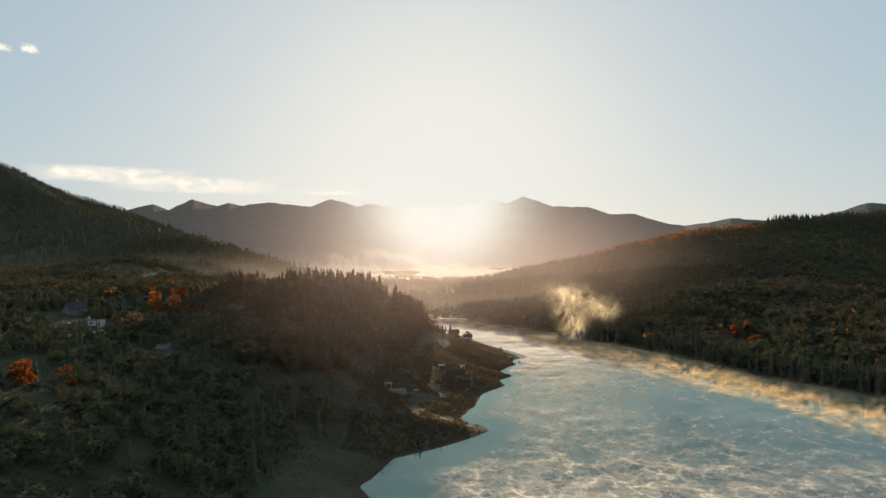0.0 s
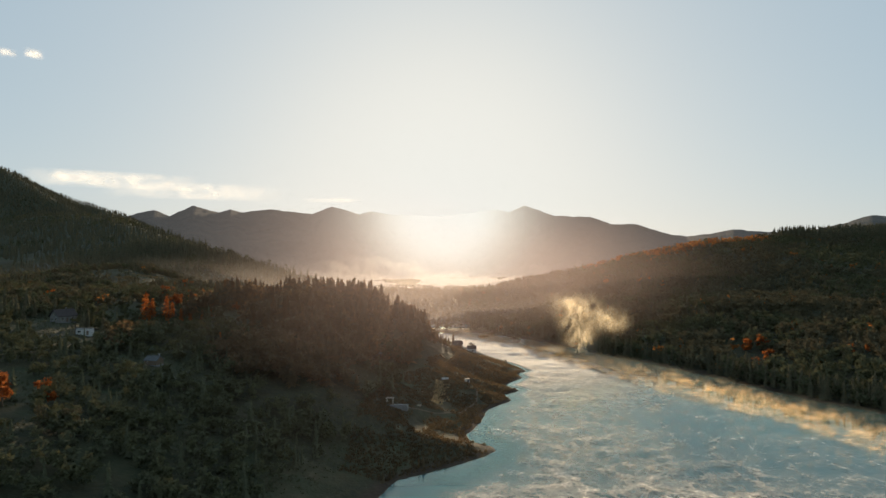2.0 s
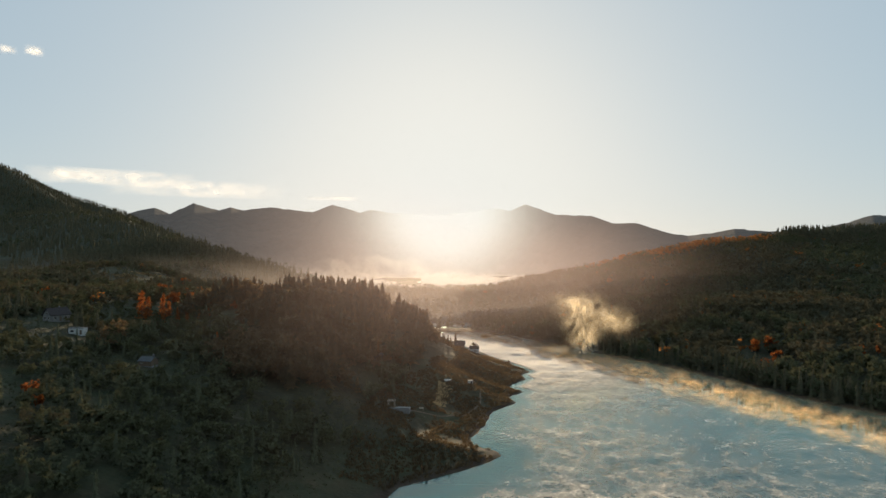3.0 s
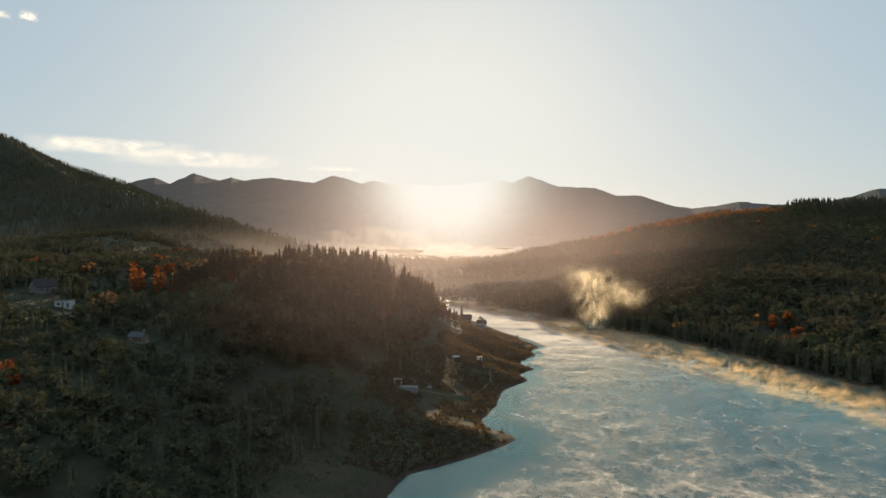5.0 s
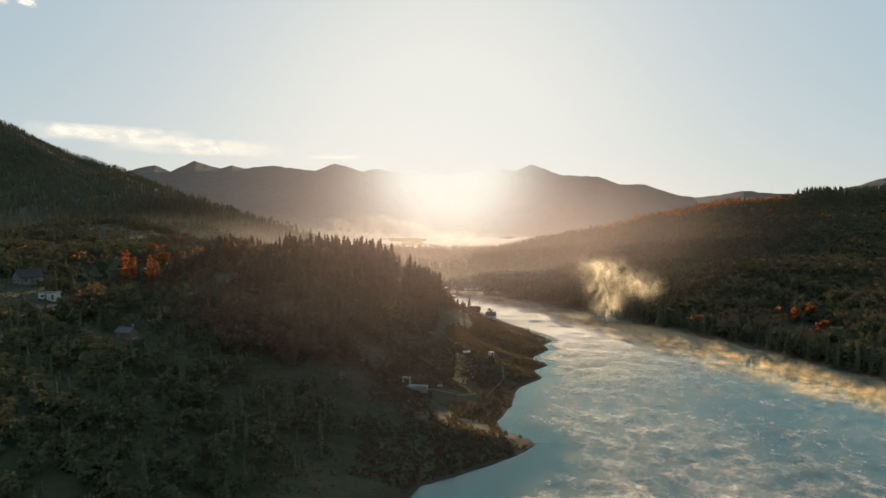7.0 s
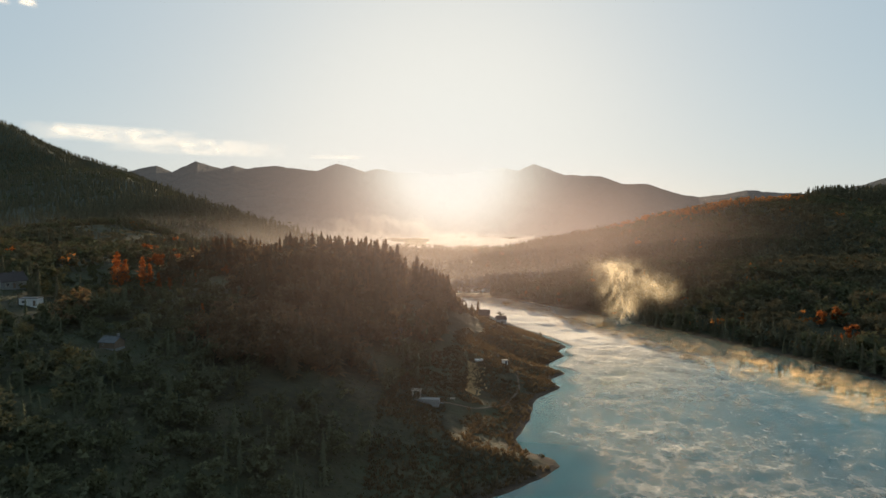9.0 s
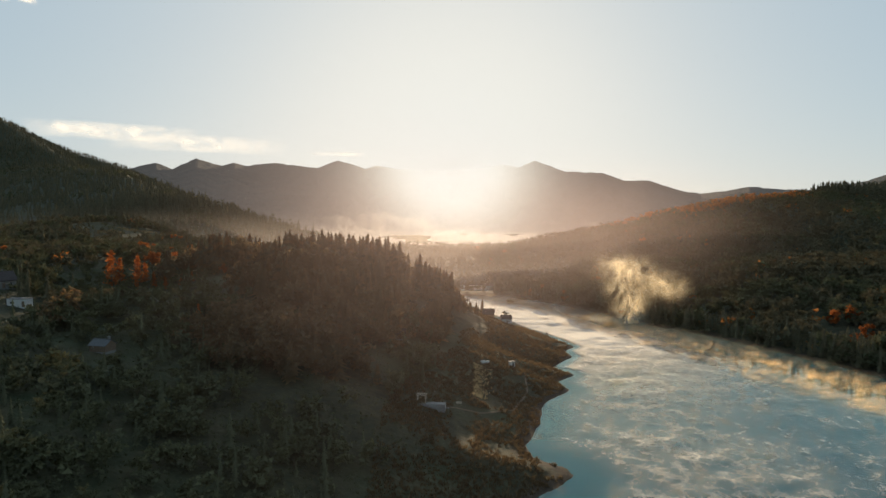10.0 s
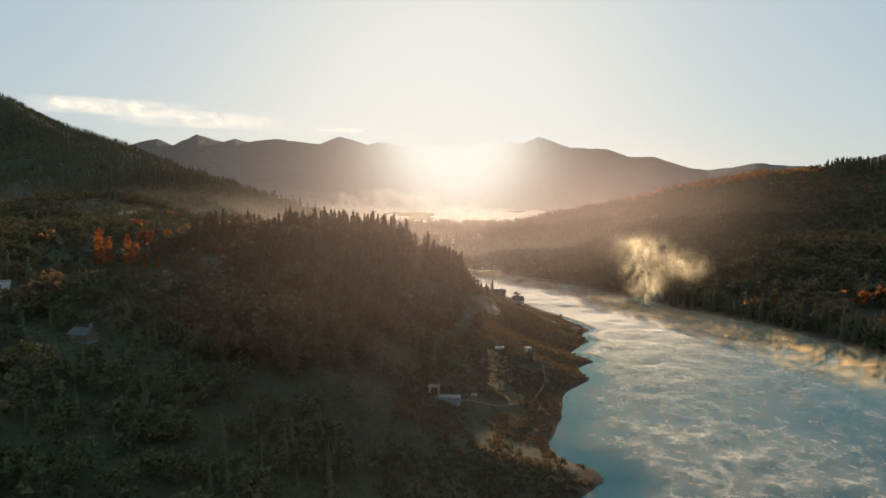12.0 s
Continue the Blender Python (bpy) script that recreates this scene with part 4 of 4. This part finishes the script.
bare = make_tree("bare_tree", 3, "thin bare tree behind the lakeside cabin", "tree", "", M_WOODS, 9.0, 0.9)
bare.matrix_basis = pose(17.5, 438, ground_at(17.5, 438) - 0.2)

for x, y, h in [(598, 1098, 13), (604, 1100, 11), (612, 1101, 14), (622, 1098, 10), (580, 1092, 12), (340, 968, 11)]:
    far_bare = copy_thing(bare, pose(x, y, ground_at(x, y) - 0.2, 0, 0, x))
    far_bare.scale = (h / 9,) * 3
    far_bare["label"] = "thin bare tree on the crest of the hill"

# ---- houses ----
M_WHITE = plain_material("white_plaster", (0.52, 0.51, 0.47), 0.8, 0.15, 0.8)
M_PLASTER = plain_material("grey_plaster", (0.20, 0.19, 0.17), 0.85, 0.3, 0.9)
M_BOARD = plain_material("weathered_boards", (0.16, 0.11, 0.07), 0.85, 0.35, 0.25)
M_ROOF = plain_material("dark_roof_sheets", (0.05, 0.038, 0.034), 0.9, 0.3, 0.5)
M_GREY_ROOF = plain_material("grey_tin_roof", (0.09, 0.094, 0.094), 0.8, 0.25, 0.7)
M_DOORWAY_SHADE = plain_material("doorway_shade", (0.03, 0.03, 0.035), 0.4, 0.2, 0.3)
M_CONCRETE = plain_material("pale_concrete", (0.20, 0.195, 0.18), 0.85, 0.25, 0.7)
M_PALE_WOOD = plain_material("pale_timber", (0.45, 0.38, 0.29), 0.75, 0.25, 0.3)


def glass_material():
    k = Mat("window_glass")
    return k.done(k.bsdf((0.02, 0.025, 0.03), 0.05, spec=0.6))


M_PANE = glass_material()


def box_mesh(name, size, mat, at=(0, 0, 0), bevel=0.02):
    bm = bmesh.new()
    bmesh.ops.create_cube(bm, size=1)
    bmesh.ops.scale(bm, vec=size, verts=bm.verts)
    if bevel:
        bmesh.ops.bevel(bm, geom=list(bm.edges), offset=min(bevel, min(size) * 0.3), segments=1, affect="EDGES")
    bmesh.ops.translate(bm, vec=at, verts=bm.verts)
    me = bpy.data.meshes.new(name)
    bm.to_mesh(me)
    bm.free()
    me.materials.append(mat)
    return me


def gable_walls(w, d, h, rise, mat):
    """Four walls with two gables over the ends at x = +-w/2, hollow, 0.25 thick."""
    bm = bmesh.new()

    def shell(w2, d2, top, flip):
        prof = [(-d2 / 2, 0), (d2 / 2, 0), (d2 / 2, h), (0, h + top), (-d2 / 2, h)]
        a = [bm.verts.new((-w2 / 2, y, z)) for y, z in prof]
        b = [bm.verts.new((w2 / 2, y, z)) for y, z in prof]
        faces = [a[::-1], b] + [[a[k], a[(k + 1) % 5], b[(k + 1) % 5], b[k]] for k in (0, 1, 4)]
        for fc in faces:
            bm.faces.new(fc[::-1] if flip else fc)
        return a, b

    shell(w, d, rise, False)
    bmesh.ops.recalc_face_normals(bm, faces=bm.faces)
    me = bpy.data.meshes.new("wall")
    bm.to_mesh(me)
    bm.free()
    me.materials.append(mat)
    return me


def roof_slab(w, d, rise, over, mat, side):
    """One pitch of a gable roof: a slab with eaves, ribs running down it."""
    run = d / 2 + over
    drop = rise * run / (d / 2)
    bm = bmesh.new()
    n = max(4, int(w / 0.6))
    for k in range(n):
        x0, x1 = -w / 2 - over + (w + 2 * over) * k / n, -w / 2 - over + (w + 2 * over) * (k + 1) / n
        lift = 0.03 if k % 2 else 0.0
        top = [(x0, 0, lift), (x1, 0, lift), (x1, side * run, -drop + lift), (x0, side * run, -drop + lift)]
        vt = [bm.verts.new((x, y, z + 0.14)) for x, y, z in top]
        vb = [bm.verts.new((x, y, z)) for x, y, z in top]
        bm.faces.new(vt)
        bm.faces.new(vb[::-1])
        for e in range(4):
            bm.faces.new((vt[e], vb[e], vb[(e + 1) % 4], vt[(e + 1) % 4]))
    bmesh.ops.recalc_face_normals(bm, faces=bm.faces)
    me = bpy.data.meshes.new("roof")
    bm.to_mesh(me)
    bm.free()
    me.materials.append(mat)
    return me


def add_window(house, x, y, z, w, h, face, frame_mat):
    """face: 'f' towards -y, 'l' towards -x."""
    size = (w, 0.12, h) if face == "f" else (0.12, w, h)
    frame_ob = part("window", box_mesh("window", size, frame_mat, (x, y, z)), house, "window in a painted frame")
    inner = (w - 0.18, 0.13, h - 0.18) if face == "f" else (0.13, w - 0.18, h - 0.18)
    off_y, off_x = (-0.012, 0) if face == "f" else (0, -0.012)
    part("pane", box_mesh("pane", inner, M_PANE, (x + off_x, y + off_y, z), 0), frame_ob, "dark glass pane")
    bar = (0.06, 0.15, h - 0.16) if face == "f" else (0.15, 0.06, h - 0.16)
    part("glazing_bar", box_mesh("glazing_bar", bar, frame_mat, (x + off_x, y + off_y, z), 0), frame_ob)


def make_house(name, label, place, turn, w, d, h, rise, wall_mat, roof_mat, over=0.4, windows=(), door=None, chimney=None, plinth=1.2, sink=0.0):
    root = new(name)
    x, y = place
    root.matrix_basis = pose(x, y, ground_at(x, y) - sink, 0, 0, turn)
    part("plinth", box_mesh("plinth", (w + 0.1, d + 0.1, plinth + 0.3), M_CONCRETE, (0, 0, 0.15 - plinth / 2)), root, "concrete plinth set into the slope")
    wall = gable_walls(w, d, h, rise, wall_mat)
    ob = part("wall", wall, root)
    ob.location = (0, 0, 0.3)
    for side in (-1, 1):
        slab = part("roof", roof_slab(w, d, rise, over, roof_mat, side), root)
        slab.location = (0, 0, 0.3 + h + rise + 0.02)
    ridge_cap = part("ridge_cap", box_mesh("ridge_cap", (w + 2 * over, 0.3, 0.12), roof_mat, (0, 0, 0.3 + h + rise + 0.18)), root)
    for wx, wy, wz, ww, wh, face in windows:
        add_window(root, wx, wy, wz + 0.3, ww, wh, face, M_PALE_WOOD)
    if door:
        dx, dy, face = door
        size = (0.95, 0.1, 2.05) if face == "f" else (0.1, 0.95, 2.05)
        leaf = part("door", box_mesh("door", size, M_BOARD, (dx, dy, 0.3 + 1.03)), root, "brown plank door")
        part("handle", box_mesh("handle", (0.05, 0.12, 0.16) if face == "f" else (0.12, 0.05, 0.16), M_GREY_ROOF, (dx + (0.35 if face == "f" else -0.05), dy - (0.05 if face == "f" else -0.35), 0.3 + 1.0)), leaf)
    if chimney:
        cx, cy, ch = chimney
        stack = part("chimney", box_mesh("chimney", (0.55, 0.55, ch), M_CONCRETE, (cx, cy, 0.3 + h + rise - abs(cy) * rise / (d / 2) + ch / 2 - 0.4)), root)
        part("chimney_cap", box_mesh("chimney_cap", (0.75, 0.75, 0.1), M_CONCRETE, (cx, cy, 0.3 + h + rise - abs(cy) * rise / (d / 2) + ch - 0.34)), stack)
    return tagged(root, label, "house")


make_house("cabin", "small white lakeside cabin with a dark pitched roof", (17, 428), 4, 6.0, 5.0, 2.8, 1.8, M_WHITE, M_ROOF, 0.25, [(-1.3, -2.5, 1.3, 0.8, 0.8, "f"), (1.4, -2.5, 1.3, 0.9, 0.8, "f")], (0.2, -2.52, "f"), None)
make_house("house", "dark timber house among spruces near the cabin", (7.5, 441), -8, 6.5, 6.0, 3.0, 2.6, M_BOARD, M_ROOF, 0.5, [(-1.5, -3.0, 1.6, 1.0, 1.1, "f"), (1.6, -3.0, 1.6, 1.0, 1.1, "f")], (0.1, -3.02, "f"), (1.2, 0.4, 1.3))
make_house("farmhouse", "large farmhouse with a grey gable on the meadow", (-187, 301), 62, 8.6, 6.6, 3.2, 2.8, M_PLASTER, M_ROOF, 0.6,
           [(-4.3, -1.5, 1.6, 1.0, 1.2, "l"), (-4.3, 1.5, 1.6, 1.0, 1.2, "l"), (-4.3, 0, 3.8, 1.0, 1.0, "l"), (-2.4, -3.3, 1.6, 1.0, 1.2, "f"), (2.4, -3.3, 1.6, 1.0, 1.2, "f")], (0, -3.32, "f"), (1.5, 0.6, 1.6), 2.4)
make_house("hut", "low grey-roofed hut in the dark meadow", (-118, 250), -12, 5.4, 4.2, 1.9, 1.3, M_BOARD, M_GREY_ROOF, 0.35, [(-1.4, -2.1, 1.1, 0.7, 0.6, "f")], (0.9, -2.12, "f"), (2.1, 0.3, 1.5), 1.6)
make_house("summerhouse", "small timber summerhouse with pale posts in the wood", (-37, 317), 10, 4.6, 3.6, 2.4, 1.4, M_BOARD, M_ROOF, 0.5, [(-1.2, -1.8, 1.4, 0.8, 0.9, "f")], (0.9, -1.82, "f"), None, 1.6)


def make_flat_hut():
    root = new("garden_hut")
    x, y = -164, 280
    root.matrix_basis = pose(x, y, ground_at(x, y), 0, 0, 3)
    body = part("wall", box_mesh("wall", (6.6, 3.4, 3.6), M_WHITE, (0, 0, 0.9)), root)
    part("roof", box_mesh("roof", (7.0, 3.8, 0.16), M_GREY_ROOF, (0, 0, 2.79)), root, "flat grey sheet roof")
    window_ob = part("window", box_mesh("window", (1.5, 0.12, 0.8), M_PALE_WOOD, (-1.4, -1.7, 1.5)), root)
    part("pane", box_mesh("pane", (1.3, 0.14, 0.62), M_PANE, (-1.4, -1.71, 1.5), 0), window_ob, "dark glass pane")
    leaf = part("door", box_mesh("door", (0.9, 0.1, 1.95), M_BOARD, (2.2, -1.72, 0.98)), root)
    part("handle", box_mesh("handle", (0.05, 0.12, 0.14), M_GREY_ROOF, (1.9, -1.77, 1.0)), leaf)
    tagged(root, "white flat-roofed garden hut on the meadow slope", "hut")


make_flat_hut()


def make_terrace():
    root = new("terrace")
    x, y = -24, 268
    root.matrix_basis = pose(x, y, ground_at(x, y), 0, 0, -6)
    part("slab", box_mesh("slab", (8.5, 3.6, 2.2), M_CONCRETE, (2.0, 0, -0.7)), root, "pale concrete slab cut into the slope")
    part("parapet", box_mesh("parapet", (8.5, 0.2, 0.35), M_CONCRETE, (2.0, -1.68, 0.56)), root)
    part("step", box_mesh("step", (1.6, 0.4, 0.2), M_CONCRETE, (6.9, -1.0, -0.5)), root)
    tagged(root, "pale concrete terrace on the wooded slope", "terrace")
    pergola = new("pergola")
    pergola.matrix_basis = pose(x - 1.5, y + 0.6, ground_at(x, y) + 0.38, 0, 0, -6)
    for px in (-1.3, 1.3):
        for py in (-0.9, 0.9):
            part("post", box_mesh("post", (0.16, 0.16, 2.7), M_PALE_WOOD, (px, py, 1.35)), pergola)
    for py in (-0.9, 0.9):
        part("beam", box_mesh("beam", (3.4, 0.14, 0.2), M_PALE_WOOD, (0, py, 2.8)), pergola)
    for k in range(6):
        part("rafter", box_mesh("rafter", (0.1, 2.4, 0.14), M_PALE_WOOD, (-1.5 + 0.6 * k, 0, 2.97)), pergola)
    tagged(pergola, "open pale timber pergola on the concrete terrace", "pergola")


make_terrace()


def make_shed():
    root = new("shed")
    x, y = 10, 329
    root.matrix_basis = pose(x, y, ground_at(x, y), 0, 0, 8)
    part("wall", box_mesh("wall", (2.3, 1.8, 2.6), M_WHITE, (0, 0, 0.7)), root)
    part("roof", box_mesh("roof", (2.7, 2.2, 0.12), M_GREY_ROOF, (0, 0, 2.06)), root)
    # solid dark panel paints the shade inside the doorway
    part("door", box_mesh("door", (0.8, 0.08, 1.7), M_DOORWAY_SHADE, (0.4, -0.91, 0.87)), root, "dark panel standing in for the shade of an open doorway")
    tagged(root, "tiny white shed on the grassy point", "shed")
    tank = new("water_tank")
    x, y = -1.8, 323
    tank.matrix_basis = pose(x, y, ground_at(x, y), 0, 0, 4)
    part("body", box_mesh("body", (3.6, 1.3, 0.9), M_WHITE, (0, 0, 0.4), 0.12), tank)
    part("lid", box_mesh("lid", (0.8, 0.8, 0.14), M_GREY_ROOF, (0.6, 0, 0.9)), tank)
    tagged(tank, "low white water tank lying in the grass", "tank")
    bench = new("bench")
    x, y = -13.3, 276
    bench.matrix_basis = pose(x, y, ground_at(x, y), 0, 0, 0)
    part("seat", box_mesh("seat", (1.8, 0.45, 0.07), M_PALE_WOOD, (0, 0, 0.46)), bench)
    part("backrest", box_mesh("backrest", (1.8, 0.06, 0.4), M_PALE_WOOD, (0, 0.22, 0.75)), bench)
    for lx in (-0.75, 0.75):
        part("leg", box_mesh("leg", (0.1, 0.4, 0.62), M_PALE_WOOD, (lx, 0, 0.14)), bench)
    tagged(bench, "pale timber bench on the slope", "bench")


make_shed()


def make_poles():
    first = new("utility_pole")
    part("post", stem_mesh("post", 8.5, 0.14), first)
    arm = part("crossarm", box_mesh("crossarm", (1.6, 0.12, 0.12), M_BOARD, (0, 0, 7.9)), first)
    for k in (-0.65, 0, 0.65):
        part("insulator", box_mesh("insulator", (0.09, 0.09, 0.2), M_WHITE, (k, 0, 8.06)), arm, "small white insulator")
    tagged(first, "weathered timber utility pole in the meadow", "pole", "utility poles")
    spots = [(-142, 215), (-166, 276.5), (-185, 330)]
    first.matrix_basis = pose(spots[0][0], spots[0][1], ground_at(*spots[0]), 0, 0, 20)
    for x, y in spots[1:]:
        copy_thing(first, pose(x, y, ground_at(x, y), 0, 0, 24))


make_poles()


def make_reeds():
    """An added patch of reeds lit from behind, coloured bright for sun glints."""
    g2 = np.random.default_rng(9)
    n = 420
    y = g2.uniform(288, 319, n)
    x = -8.2 + (y - 288) * 0.06 + np.abs(g2.normal(0, 1, n)) * 2.6
    spots = np.c_[x, y, land(x, y) - 0.05]
    # bright colours stand in for glitter of the low sun
    mat = foliage_material("glint_reeds", (0.30, 0.22, 0.12), (0.48, 0.36, 0.20), (0.88, 0.66, 0.36), 0.65)
    ob = wood("reeds", [tuft_template(k) for k in range(20, 24)], spots, g2.uniform(0.5, 1.1, n), mat, "patch of added reeds coloured for glints of the low sun")
    ob["category"] = "reeds"


make_reeds()


def make_path(name, line, width, label):
    """A trodden path draped over the bank."""
    pts = []
    for (ax, ay), (bx, by) in zip(line, line[1:]):
        n = max(2, int(math.hypot(bx - ax, by - ay) / 0.8))
        pts += [(ax + (bx - ax) * k / n, ay + (by - ay) * k / n) for k in range(n)]
    pts = np.array(pts + [line[-1]], float)
    pts[:, 0] += fbm(pts[:, 0], pts[:, 1], 6, 2) * 0.8
    way = np.gradient(pts, axis=0)
    way /= np.linalg.norm(way, axis=1, keepdims=True) + 1e-9
    side = np.c_[-way[:, 1], way[:, 0]]
    rows = []
    for off, lift in ((-1, 0.02), (-0.4, 0.16), (0.4, 0.16), (1, 0.02)):
        q = pts + side * off * width / 2
        rows.append(np.c_[q, land(q[:, 0], q[:, 1]) + lift])
    v = np.concatenate(rows)
    n = len(pts)
    f = [(r * n + k, r * n + k + 1, (r + 1) * n + k + 1, (r + 1) * n + k) for r in range(3) for k in range(n - 1)]
    ob = new(name, np_mesh(name, v, np.array(f), M_PATH, True))
    tagged(ob, label, "path", kind="structure")


M_PATH = plain_material("trodden_earth", (0.13, 0.095, 0.06), 0.9, 0.3, 0.5, relief=0.4)
make_path("path", [(-16, 362), (-2.5, 353), (3.4, 352), (7.3, 342), (10, 332)], 0.7, "narrow trodden path across the grassy point")
make_path("path", [(-26, 268), (-14, 273), (-7, 275), (-1.7, 278), (5.4, 285), (8.7, 292), (14, 307), (15, 325), (12, 345)], 0.8, "narrow earth path along the lake bank")
